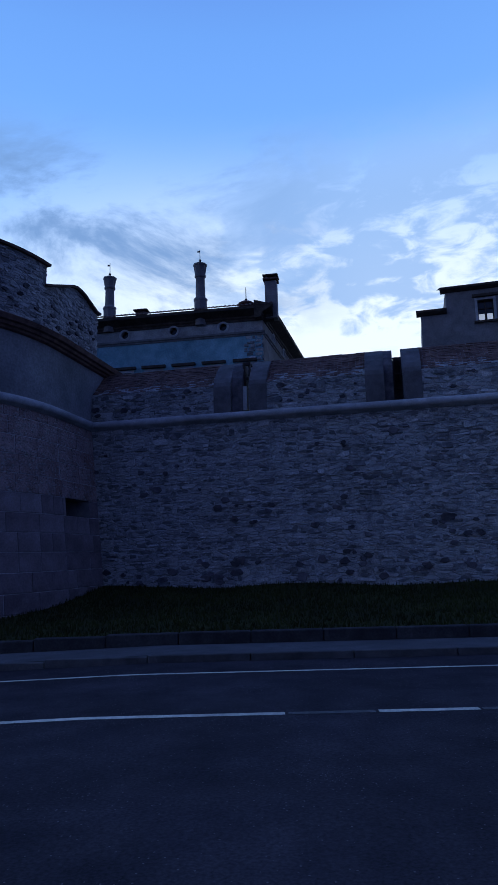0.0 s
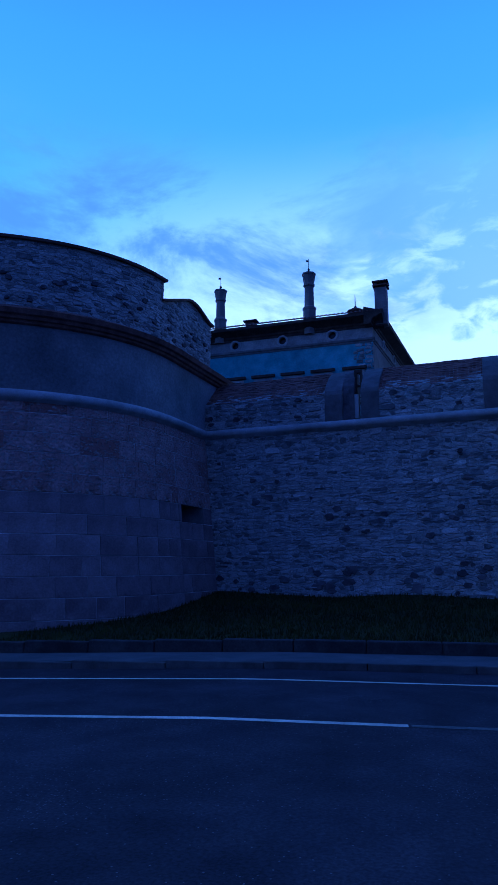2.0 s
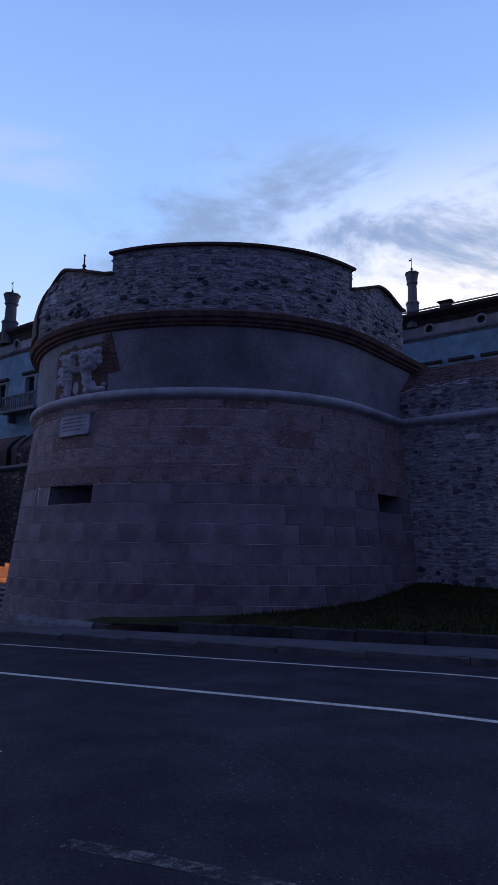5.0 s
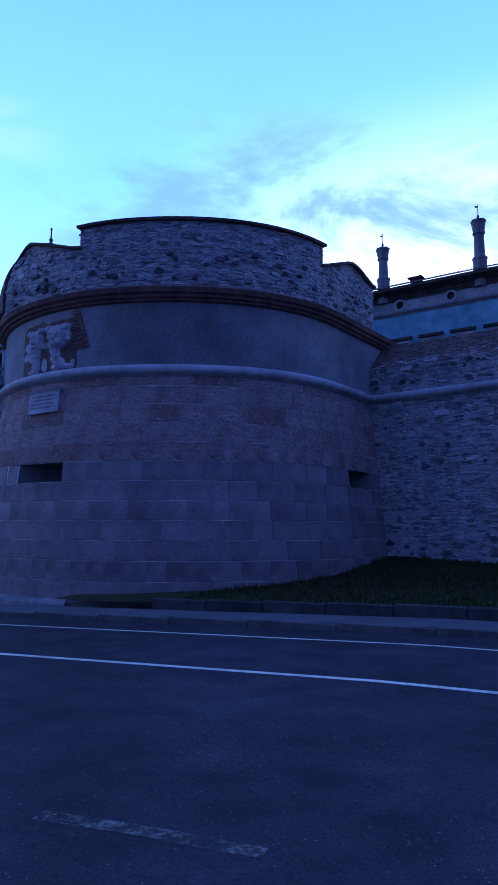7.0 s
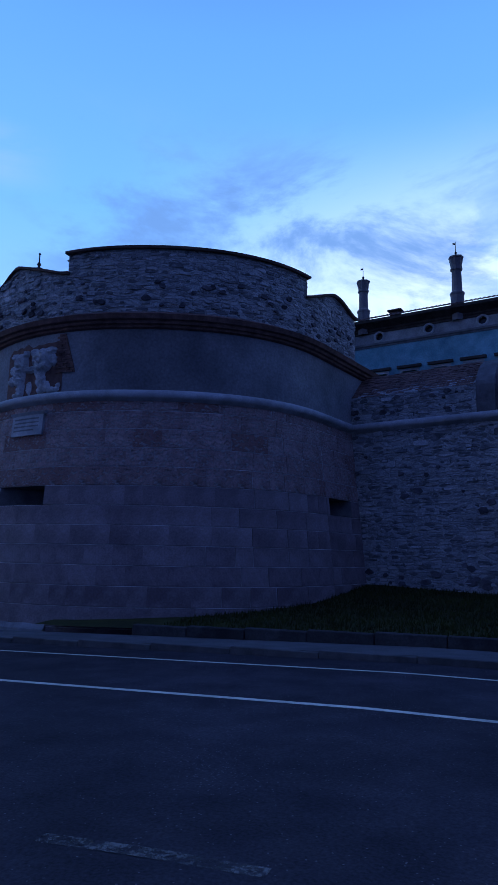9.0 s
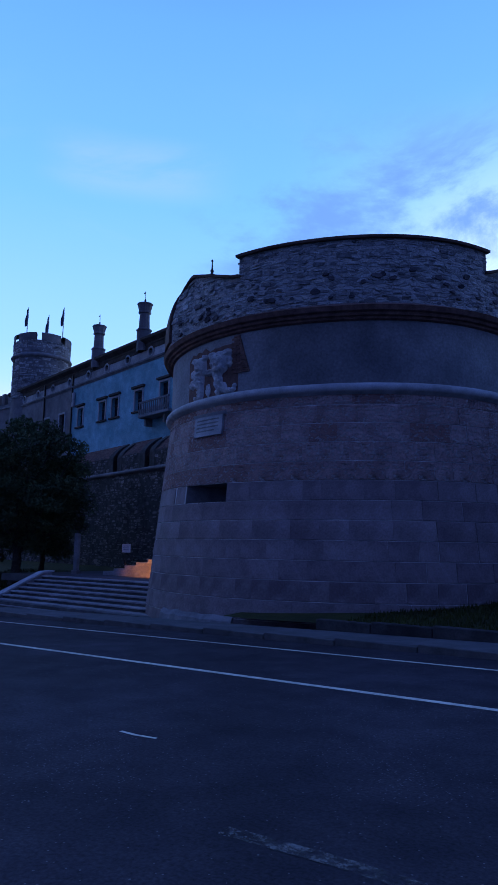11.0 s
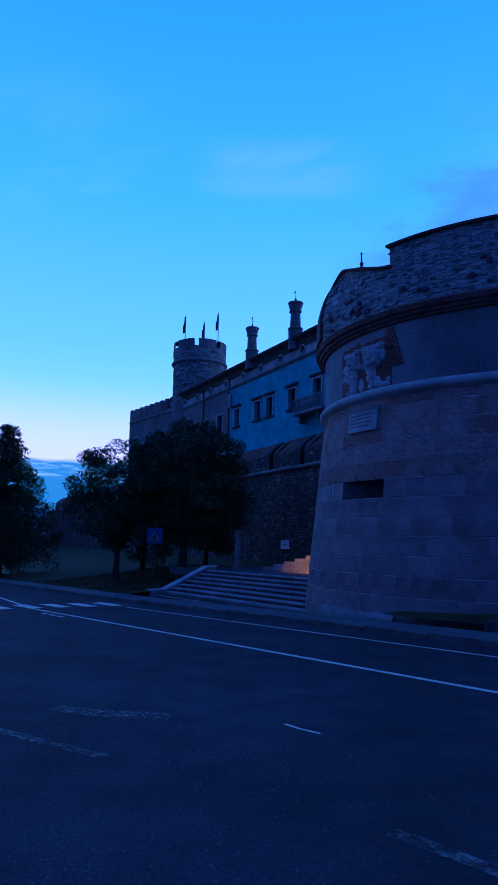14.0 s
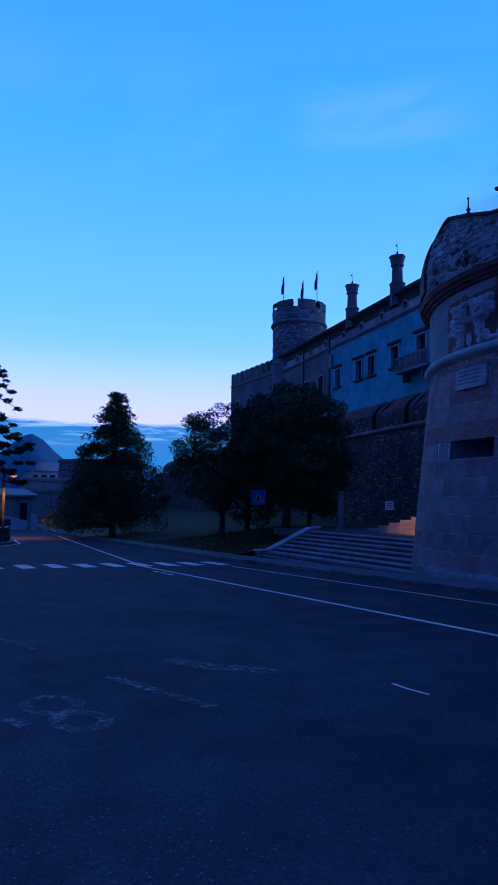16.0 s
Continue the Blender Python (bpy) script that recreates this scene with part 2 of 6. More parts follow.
def small_stones(m, dark, pale, scale, depth):
    """Small flat stones bedded in mortar: cells drawn out along the courses, each of its own tone."""
    nt = m.node_tree
    tc, mp = nt.nodes.new("ShaderNodeTexCoord"), nt.nodes.new("ShaderNodeMapping")
    mp.inputs["Scale"].default_value = (scale, scale, scale * 3.0)
    wob = nt.nodes.new("ShaderNodeTexNoise")
    wob.inputs["Scale"].default_value = 2.2
    add = nt.nodes.new("ShaderNodeMix")
    add.data_type = "RGBA"
    add.inputs[0].default_value = 0.10
    nt.links.new(tc.outputs["Object"], wob.inputs[0])
    nt.links.new(tc.outputs["Object"], add.inputs[6])
    nt.links.new(wob.outputs["Color"], add.inputs[7])
    nt.links.new(add.outputs[2], mp.inputs[0])
    cell, edge = nt.nodes.new("ShaderNodeTexVoronoi"), nt.nodes.new("ShaderNodeTexVoronoi")
    edge.feature = "DISTANCE_TO_EDGE"
    for v in (cell, edge):
        v.inputs["Scale"].default_value = 1.0
        nt.links.new(mp.outputs[0], v.inputs[0])
    sp = nt.nodes.new("ShaderNodeSeparateColor")
    nt.links.new(cell.outputs["Color"], sp.inputs[0])
    inside = nt.nodes.new("ShaderNodeMapRange")
    inside.inputs[1].default_value, inside.inputs[2].default_value = 0.03, 0.13
    nt.links.new(edge.outputs["Distance"], inside.inputs[0])
    for channel, colour, above in ((0, dark, 0.62), (1, pale, 0.60)):
        r = nt.nodes.new("ShaderNodeMapRange")
        r.inputs[1].default_value, r.inputs[2].default_value, r.inputs[4].default_value = above, above + 0.2, 0.85
        nt.links.new(sp.outputs[channel], r.inputs[0])
        mu = nt.nodes.new("ShaderNodeMath")
        mu.operation = "MULTIPLY"
        nt.links.new(r.outputs[0], mu.inputs[0])
        nt.links.new(inside.outputs[0], mu.inputs[1])
        lay_over(m, colour, mu.outputs[0])
    raise_by(m, inside.outputs[0], depth)


def specks(m, colour, scale, share, amount, patch):
    """Pale chips of stone in the surface, thicker in worn patches."""
    nt = m.node_tree
    tc, v, n = nt.nodes.new("ShaderNodeTexCoord"), nt.nodes.new("ShaderNodeTexVoronoi"), nt.nodes.new("ShaderNodeTexNoise")
    v.inputs["Scale"].default_value, n.inputs["Scale"].default_value, n.inputs["Detail"].default_value = scale, patch, 5
    nt.links.new(tc.outputs["Object"], v.inputs[0])
    nt.links.new(tc.outputs["Object"], n.inputs[0])
    sp = nt.nodes.new("ShaderNodeSeparateColor")
    nt.links.new(v.outputs["Color"], sp.inputs[0])
    worn = nt.nodes.new("ShaderNodeMapRange")
    worn.inputs[1].default_value, worn.inputs[2].default_value = 0.50, 0.66
    worn.inputs[3].default_value, worn.inputs[4].default_value = 1.0 - share * 0.12, 1.0 - share
    nt.links.new(n.outputs[0], worn.inputs[0])
    pick, near, both, fac = (nt.nodes.new("ShaderNodeMath") for _ in range(4))
    pick.operation, near.operation, both.operation, fac.operation = "GREATER_THAN", "LESS_THAN", "MULTIPLY", "MULTIPLY"
    nt.links.new(sp.outputs[0], pick.inputs[0])
    nt.links.new(worn.outputs[0], pick.inputs[1])
    nt.links.new(v.outputs["Distance"], near.inputs[0])
    near.inputs[1].default_value = 0.36
    nt.links.new(pick.outputs[0], both.inputs[0])
    nt.links.new(near.outputs[0], both.inputs[1])
    nt.links.new(both.outputs[0], fac.inputs[0])
    fac.inputs[1].default_value = amount
    lay_over(m, colour, fac.outputs[0])


def glowing(name, colour, strength):
    m = bpy.data.materials.new(name)
    m.use_nodes = True
    p = m.node_tree.nodes["Principled BSDF"]
    p.inputs["Base Color"].default_value = (*colour, 1)
    p.inputs["Emission Color"].default_value = (*colour, 1)
    p.inputs["Emission Strength"].default_value = strength
    return m


ASPHALT = material("asphalt", (0.031, 0.027, 0.035), (0.055, 0.047, 0.056), 1.6, 0.88, 0.22, fine=34, stain=0.30, spec=0.12, grain=0.5)
specks(ASPHALT, (0.22, 0.20, 0.205), 48.0, 0.14, 0.6, 0.45)
PAVING = material("pavement asphalt", (0.085, 0.085, 0.09), (0.13, 0.125, 0.127), 2.0, 0.9, 0.3, fine=45, stain=0.2)
KERB = material("kerb stone", (0.065, 0.064, 0.066), (0.12, 0.116, 0.114), 3, 0.85, 0.3, vary=0.3)
PAINT = material("road paint", (0.56, 0.51, 0.42), (0.80, 0.74, 0.62), 6, 0.7, 0.2, stain=0.2)
WORN = material("worn road paint", (0.085, 0.077, 0.074), (0.22, 0.20, 0.185), 9, 0.8, 0.3, stain=0.4)
see_through(WORN, 13.0, 0.42, 0.60)
FADED = material("faded road paint", (0.085, 0.083, 0.085), (0.17, 0.165, 0.16), 8, 0.85, 0.3, fine=40, stain=0.3)
EDGING = material("dark edging stone", (0.028, 0.027, 0.029), (0.06, 0.057, 0.058), 3, 0.9, 0.4, vary=0.35, fine=20)
GRASS = material("grass", (0.022, 0.026, 0.004), (0.044, 0.048, 0.007), 2.5, 0.95, 0.6, fine=30, stain=0.35)
BLADE = material("grass blades", (0.022, 0.028, 0.005), (0.045, 0.052, 0.009), 1.0, 0.9, 0.0, vary=0.4, island=True)
EARTH = material("earth", (0.05, 0.05, 0.045), (0.08, 0.075, 0.06), 1.0, 0.95, 0.4)
ASHLAR = material("smooth grey-red ashlar", (0.172, 0.132, 0.135), (0.295, 0.240, 0.238), 1.4, 0.88, 0.5, vary=0.30, fine=18, stain=0.30, grain=0.3)
ASHLAR_ROUGH = material("rough hammered reddish ashlar", (0.300, 0.190, 0.172), (0.50, 0.365, 0.340), 2.2, 0.93, 1.0, vary=0.30, fine=16, stain=0.30, grain=0.4)
some_pieces(ASHLAR_ROUGH, (0.24, 0.115, 0.095), 0.78, 0.75)
flecks(ASHLAR_ROUGH, (0.54, 0.50, 0.48), 8.0, 0.50, 0.62, 0.8, (1, 1, 1.7), 0.05)
flecks(ASHLAR_ROUGH, (0.07, 0.055, 0.055), 5.0, 0.60, 0.72, 0.7, (0.5, 0.5, 2.6), -0.03)
flecks(ASHLAR, (0.40, 0.385, 0.37), 2.4, 0.60, 0.78, 0.45, (1, 1, 1.5))
flecks(ASHLAR, (0.09, 0.08, 0.085), 3.4, 0.62, 0.76, 0.5, (0.6, 0.6, 2.0), -0.012)
MORTAR = material("pale lime mortar", (0.24, 0.22, 0.215), (0.84, 0.81, 0.78), 1.5, 0.95, 0.4, stain=0.35)
OLDMORTAR = material("grey rubble mortar", (0.30, 0.30, 0.30), (0.46, 0.46, 0.45), 4, 0.95, 0.8, fine=18, stain=0.25, grain=0.4)
small_stones(OLDMORTAR, (0.14, 0.14, 0.145), (0.50, 0.49, 0.48), 3.4, 0.04)
RUBBLE = material("grey limestone rubble", (0.15, 0.152, 0.158), (0.50, 0.495, 0.485), 3.0, 0.92, 0.9, vary=0.48, island=True, fine=22, stain=0.28, grain=0.4)
RUBBLE_P = material("grey limestone piece", (0.15, 0.152, 0.158), (0.50, 0.495, 0.485), 3.0, 0.92, 0.9, vary=0.48, fine=9, stain=0.28, grain=0.4)
# west wall's dark stone; shade behind the trees is also in these colours
RUBBLE_DARK = material("dark shaded rubble", (0.040, 0.037, 0.036), (0.27, 0.245, 0.23), 3.0, 0.94, 0.7, vary=0.5, island=True, fine=20, stain=0.4, grain=0.4)
MORTAR_DARK = material("dark shaded mortar", (0.04, 0.038, 0.036), (0.09, 0.085, 0.08), 3.0, 0.95, 0.7, fine=18, stain=0.35)
DARKSTONE = material("dark porphyry stone", (0.07, 0.066, 0.075), (0.165, 0.15, 0.16), 4.0, 0.9, 0.5, vary=0.4, island=True)
RELIEF = material("pale carved stone", (0.46, 0.455, 0.45), (0.68, 0.67, 0.65), 4.0, 0.9, 0.4, fine=18, stain=0.35)
TRIM = material("pale limestone trim", (0.36, 0.36, 0.37), (0.52, 0.52, 0.52), 3.0, 0.85, 0.3, vary=0.2, stain=0.25)
CUTSTONE = material("cut grey limestone", (0.17, 0.17, 0.178), (0.28, 0.275, 0.28), 3.0, 0.88, 0.35, vary=0.3, stain=0.25)
ENDSTONE = material("dark cut merlon stone", (0.105, 0.098, 0.102), (0.175, 0.165, 0.168), 3.0, 0.9, 0.4, stain=0.3)
PLASTER = material("dark grey plaster", (0.20, 0.20, 0.21), (0.32, 0.312, 0.315), 0.9, 0.95, 0.3, fine=12, stain=0.30)
BRICK = material("old red brick", (0.12, 0.068, 0.060), (0.23, 0.135, 0.11), 5.0, 0.92, 0.3, vary=0.4, island=True, stain=0.3)
FACADE = material("pale blue-grey facade plaster", (0.17, 0.345, 0.41), (0.28, 0.49, 0.56), 1.6, 0.93, 0.15, fine=14, stain=0.24)
FRIEZE = material("weathered frieze plaster", (0.26, 0.26, 0.27), (0.44, 0.43, 0.42), 1.6, 0.93, 0.2, fine=14, stain=0.3)
GREYWALL = material("grey facade plaster", (0.17, 0.16, 0.165), (0.25, 0.235, 0.235), 1.5, 0.93, 0.2, fine=14, stain=0.25)
ROOFTILE = material("brown roof tile", (0.10, 0.065, 0.055), (0.17, 0.11, 0.09), 5, 0.92, 0.3, vary=0.3, island=True)
DARKWOOD = material("dark eaves timber", (0.05, 0.04, 0.035), (0.09, 0.07, 0.06), 6, 0.9, 0.2)
# near-black colour standing in for the shade inside openings
DARK = material("interior shade", (0.012, 0.012, 0.014), (0.02, 0.02, 0.022), 2, 0.95, 0.0)
IRON = material("dark iron", (0.03, 0.03, 0.033), (0.06, 0.06, 0.062), 8, 0.55, 0.1, metal=0.7, spec=0.5)
GALV = material("galvanised steel", (0.28, 0.28, 0.29), (0.38, 0.38, 0.39), 6, 0.5, 0.1, metal=0.6, spec=0.5)
BARK = material("tree bark", (0.035, 0.03, 0.025), (0.07, 0.06, 0.05), 8, 0.95, 0.6)
LEAF = material("dark green leaves", (0.040, 0.060, 0.028), (0.085, 0.115, 0.05), 2, 0.8, 0.0, vary=0.45, island=True)
NEEDLE = material("conifer needles", (0.018, 0.03, 0.018), (0.04, 0.055, 0.03), 2, 0.85, 0.0, vary=0.45, island=True)
STEP = material("pale stone steps", (0.22, 0.21, 0.22), (0.36, 0.35, 0.35), 3, 0.85, 0.3, vary=0.25, stain=0.25)
SIGNBLUE = material("blue sign enamel", (0.02, 0.06, 0.20), (0.03, 0.08, 0.25), 3, 0.45, 0.0, spec=0.5, stain=0.1)
WHITE = material("white enamel", (0.70, 0.70, 0.70), (0.80, 0.80, 0.80), 3, 0.5, 0.0, stain=0.1)
PALE = material("pale painted wall", (0.42, 0.42, 0.42), (0.56, 0.55, 0.54), 1.5, 0.9, 0.1, stain=0.2)
FLAGCLOTH = material("flag cloth", (0.08, 0.08, 0.14), (0.16, 0.12, 0.14), 3, 0.9, 0.0)
# darker than the treads: the risers' shade is put into the colour
RISER = material("shaded stone riser", (0.07, 0.068, 0.07), (0.13, 0.125, 0.125), 3, 0.9, 0.3, vary=0.25, stain=0.3)
# blue of distance haze is put into the woods' colour
MOUNTAIN = material("hazy wooded mountain", (0.05, 0.09, 0.15), (0.09, 0.14, 0.20), 0.02, 1.0, 0.0, fine=0.15, stain=0.2)
RUBBER = material("black plastic and rubber", (0.015, 0.015, 0.016), (0.035, 0.035, 0.036), 6, 0.5, 0.0, spec=0.5)
GLASS = bpy.data.materials.new("dark window glass")
GLASS.use_nodes = True
_g = GLASS.node_tree.nodes["Principled BSDF"]
_g.inputs["Base Color"].default_value = (0.02, 0.022, 0.026, 1)
_g.inputs["Roughness"].default_value = 0.08
LAMP = glowing("orange sodium lamp", (1.0, 0.17, 0.02), 2.6)
LAMPSMALL = glowing("small orange light", (1.0, 0.22, 0.03), 5.0)
CLEARGLASS = bpy.data.materials.new("clear window glass")
CLEARGLASS.use_nodes = True
_c = CLEARGLASS.node_tree.nodes["Principled BSDF"]
_c.inputs["Base Color"].default_value = (0.9, 0.93, 0.95, 1)
_c.inputs["Roughness"].default_value, _c.inputs["Transmission Weight"].default_value = 0.02, 1.0


# ---------------------------------------------------------------- mesh helpers
def part(name, bm, mat, parent=None, label="", smooth=False):
    me = bpy.data.meshes.new(name)
    bm.to_mesh(me)
    bm.free()
    me.materials.append(mat)
    if smooth:
        for f in me.polygons:
            f.use_smooth = True
    ob = new(name, me)
    ob.parent = parent
    if label:
        ob["label"] = label
    return ob


def raw(name, verts, faces, mat, parent=None, label="", smooth=False):
    me = bpy.data.meshes.new(name)
    me.from_pydata(verts, [], faces)
    me.materials.append(mat)
    if smooth:
        for f in me.polygons:
            f.use_smooth = True
    ob = new(name, me)
    ob.parent = parent
    if label:
        ob["label"] = label
    return ob


def thing(name, label, category, group="", kind=""):
    ob = new(name)
    ob.empty_display_size = 0.3
    return tagged(ob, label, category, group, kind)


def box(bm, c, size, rot=0.0, bevel=0.0):
    """A box about centre c, turned by rot radians about z."""
    m = Matrix.Translation(c) @ Matrix.Rotation(rot, 4, "Z") @ Matrix.Diagonal((*size, 1))
    made = bmesh.ops.create_cube(bm, size=1.0, matrix=m)
    if bevel:
        vs = set(made["verts"])
        es = [e for e in bm.edges if e.verts[0] in vs and e.verts[1] in vs]
        bmesh.ops.bevel(bm, geom=es, offset=bevel, segments=1, affect="EDGES", profile=0.7)


def boxed(name, c, size, mat, parent=None, rot=0.0, bevel=0.0, label=""):
    bm = bmesh.new()
    box(bm, c, size, rot, bevel)
    return part(name, bm, mat, parent, label)


def lathe(name, centre, profile, mat, parent=None, sides=24, label="", smooth=True, start=0.0, sweep=2 * math.pi):
    """A turned body: profile of (radius, z)."""
    full = abs(sweep - 2 * math.pi) < 1e-6
    n = sides if full else sides + 1
    vs, fs = [], []
    for r, z in profile:
        for i in range(n):
            a = start + sweep * i / sides
            vs.append((centre[0] + r * math.cos(a), centre[1] + r * math.sin(a), centre[2] + z))
    for j in range(len(profile) - 1):
        for i in range(sides):
            k = (i + 1) % n
            fs.append((j * n + i, j * n + k, (j + 1) * n + k, (j + 1) * n + i))
    return raw(name, vs, fs, mat, parent, label, smooth)


def tube(bm, pts, radii, sides=8):
    """A tapered limb along pts."""
    rings = []
    for i, p in enumerate(pts):
        d = (Vector(pts[min(i + 1, len(pts) - 1)]) - Vector(pts[max(i - 1, 0)])).normalized()
        q = d.to_track_quat("Z", "Y")
        rings.append([bm.verts.new(Vector(p) + q @ Vector((radii[i] * math.cos(2 * math.pi * k / sides), radii[i] * math.sin(2 * math.pi * k / sides), 0))) for k in range(sides)])
    for a, b in zip(rings, rings[1:]):
        for k in range(sides):
            bm.faces.new((a[k], a[(k + 1) % sides], b[(k + 1) % sides], b[k]))
    bm.faces.new(rings[-1])
    bm.faces.new(rings[0][::-1])


def strip(name, rails, mat, parent=None, label="", close=False):
    """A surface through several rails, each a list of points of the same length."""
    n = len(rails[0])
    vs = [p for r in rails for p in r]
    fs = []
    m = len(rails)
    for j in range(m if close else m - 1):
        k = (j + 1) % m
        for i in range(n - 1):
            fs.append((j * n + i, j * n + i + 1, k * n + i + 1, k * n + i))
    if close:
        fs.append(tuple(j * n for j in range(m))[::-1])
        fs.append(tuple(j * n + n - 1 for j in range(m)))
    return raw(name, vs, fs, mat, parent, label)


rng = random.Random(7)


def clamp(v, lo, hi):
    return max(lo, min(hi, v))


def ground_z(x, y):
    """The street falls gently towards the fortress and to the west."""
    return -0.016 * clamp(y, -25, 40) + 0.026 * clamp(x, -70, -2)


# ---------------------------------------------------------------- ground, road, pavement
def kerb_y(x):
    return 13.35 + max(0.0, -26 - x) * 0.075


def centre_y(x):
    return 8.71 if x > -23 else 8.71 + (-23 - x) * 0.16


def sheet(name, xs, lines, mat, lift=0.0, kind="structure", label="", category=""):
    """A ground sheet over stations xs; lines: functions of x that give y, from near to far."""
    rails = [[(x, f(x), ground_z(x, f(x)) + lift) for x in xs] for f in lines]
    return tagged(strip(name, rails, mat), label, category, kind=kind)


gx = [-1500, -500, -200, -110, -70] + [-60 + 5 * i for i in range(19)] + [60, 150, 500, 1500]
gy = [-1500, -400, -100, -25, 0, 12, 40, 150, 500, 1500]
sheet("ground", gx, [(lambda x, y=y: y) for y in gy], EARTH, -0.25, label="bare earth under the street and castle", category="ground")
rx_ = [-130 + 4 * i for i in range(45)]
sheet("road", rx_, [lambda x: -24.9, lambda x: -8, lambda x: 0, lambda x: 4, lambda x: 8, lambda x: kerb_y(x) + 0.02], ASPHALT, 0.0,
      label="dark worn asphalt of a two-lane street", category="road")
# kerb, pavement and the low edging wall behind it, in lengths
pavement_back = lambda x: kerb_y(x) + 1.75
sheet("pavement", rx_, [lambda x: kerb_y(x) + 0.16, pavement_back], PAVING, 0.13, label="grey asphalt pavement beside the street", category="pavement")
kerb = thing("kerb", "grey granite kerb along the pavement", "kerb", kind="structure")
for i in range(60):
    x0 = -84 + 2.0 * i
    xm = x0 + 1.0
    ang = math.atan2(kerb_y(x0 + 2) - kerb_y(x0), 2.0)
    boxed("kerbstone", (xm, kerb_y(xm) + 0.08, ground_z(xm, kerb_y(xm)) + 0.02), (1.985, 0.15, 0.24), KERB, kerb, ang, 0.012)


# ---------------------------------------------------------------- grass banks
WU, WV = Vector((0.9775, -0.2111, 0)), Vector((0.2111, 0.9775, 0))  # along the curtain walls, and back from them
W0 = Vector((0, 23.8, 0))


def right_bank_z(x, y):
    foot = pavement_back(x) + 0.25
    lo = ground_z(x, foot) + 0.30
    wall = 23.8 - 0.216 * x
    f = clamp((y - foot) / max(1.0, wall - foot), 0, 1.2)
    hi = 0.68 + 0.05 * math.sin(x * 0.9)
    return lo + (hi - lo) * (0.55 * f + 0.45 * f * f) + 0.05 * noise.noise((x * 0.5, y * 0.5, 0))


def grid(name, xs, ys, zf, mat, parent=None):
    vs = [(x, y, zf(x, y)) for y in ys for x in xs]
    n = len(xs)
    fs = [(j * n + i, j * n + i + 1, (j + 1) * n + i + 1, (j + 1) * n + i) for j in range(len(ys) - 1) for i in range(n - 1)]
    return raw(name, vs, fs, mat, parent, smooth=True)


tagged(grid("grass_bank", [-13 + 0.75 * i for i in range(60)], [15.35 + 0.6 * i for i in range(20)], right_bank_z, GRASS),
       "mown dark green grass bank below the curtain wall", "grass bank", kind="structure")


def left_bank_z(x, y):
    foot = pavement_back(x) + 0.1
    lo = ground_z(x, foot) + 0.10
    wall = 29.7 - 0.216 * (x + 30.5)
    f = clamp((y - foot) / max(1.0, wall - foot), 0, 1.2)
    return lo + (0.25 - lo) * f + 0.06 * noise.noise((x * 0.4, y * 0.4, 3))


bank = []
for j in range(16):
    bank.append([(x, pavement_back(x) + 0.02 + j / 15 * (31 - 0.216 * (x + 30.5) - pavement_back(x)), 0) for x in [-125 + 2.4 * i for i in range(41)]])
bank = [[(x, y, left_bank_z(x, y)) for x, y, z in r] for r in bank]
tagged(strip("grass_bank", bank, GRASS), "grass bank with trees below the long castle wall", "grass bank", kind="structure")

# dark low edging between the pavement and the bank
edging = thing("edging_wall", "low dark stone edging between pavement and grass", "low wall", kind="structure")
for i in range(18):
    x0 = -9.6 + 1.6 * i
    xm = x0 + 0.8
    boxed("edging_stone", (xm, pavement_back(xm) + 0.13, ground_z(xm, 15.2) + 0.17), (1.585, 0.24, 0.44), EDGING, edging, 0, 0.02)


def blades(name, spots, zf, seed):
    r = random.Random(seed)
    vs, fs = [], []
    for x, y in spots:
        z = zf(x, y)
        a, h, w = r.uniform(0, 6.28), r.uniform(0.05, 0.15), r.uniform(0.012, 0.03)
        lx, ly = r.uniform(-0.05, 0.05), r.uniform(-0.05, 0.05)
        k = len(vs)
        vs += [(x - w * math.cos(a), y - w * math.sin(a), z - 0.02), (x + w * math.cos(a), y + w * math.sin(a), z - 0.02), (x + lx, y + ly, z + h)]
        fs.append((k, k + 1, k + 2))
    return tagged(raw(name, vs, fs, BLADE), "short tufts of dark green grass", "grass", kind="stuff")


gr = random.Random(3)
blades("grass", [(gr.uniform(-9, 12), gr.uniform(15.5, 24.5)) for _ in range(26000)], right_bank_z, 4)
blades("grass", [(x, pavement_back(x) + 0.1 + gr.random() * 12) for x in (gr.uniform(-44, -29.3) for _ in range(9000))], left_bank_z, 5)

# ---------------------------------------------------------------- masonry
def rubble_cells(r, s0, s1, z0, z1, row=(0.10, 0.30), wid=(0.18, 0.65)):
    """Uneven courses of stones: (s centre, z centre, width, height)."""
    cells = []
    z = z0
    while z < z1 - 0.03:
        h = min(r.uniform(*row), z1 - z)
        s = s0 - r.uniform(0, 0.3)
        while s < s1:
            w = r.uniform(*wid) * (0.6 + h * 2.0)
            if h > 0.19 and r.random() < 0.35:
                hh = h * r.uniform(0.4, 0.6)
                cells.append((s + w / 2, z + hh / 2, w, hh))
                cells.append((s + w / 2, z + hh + (h - hh) / 2, w, h - hh))
            else:
                cells.append((s + w / 2, z + h / 2 + r.uniform(-0.2, 0.2) * h, w, h * r.uniform(0.7, 1.1)))
            s += w
        z += h
    return cells


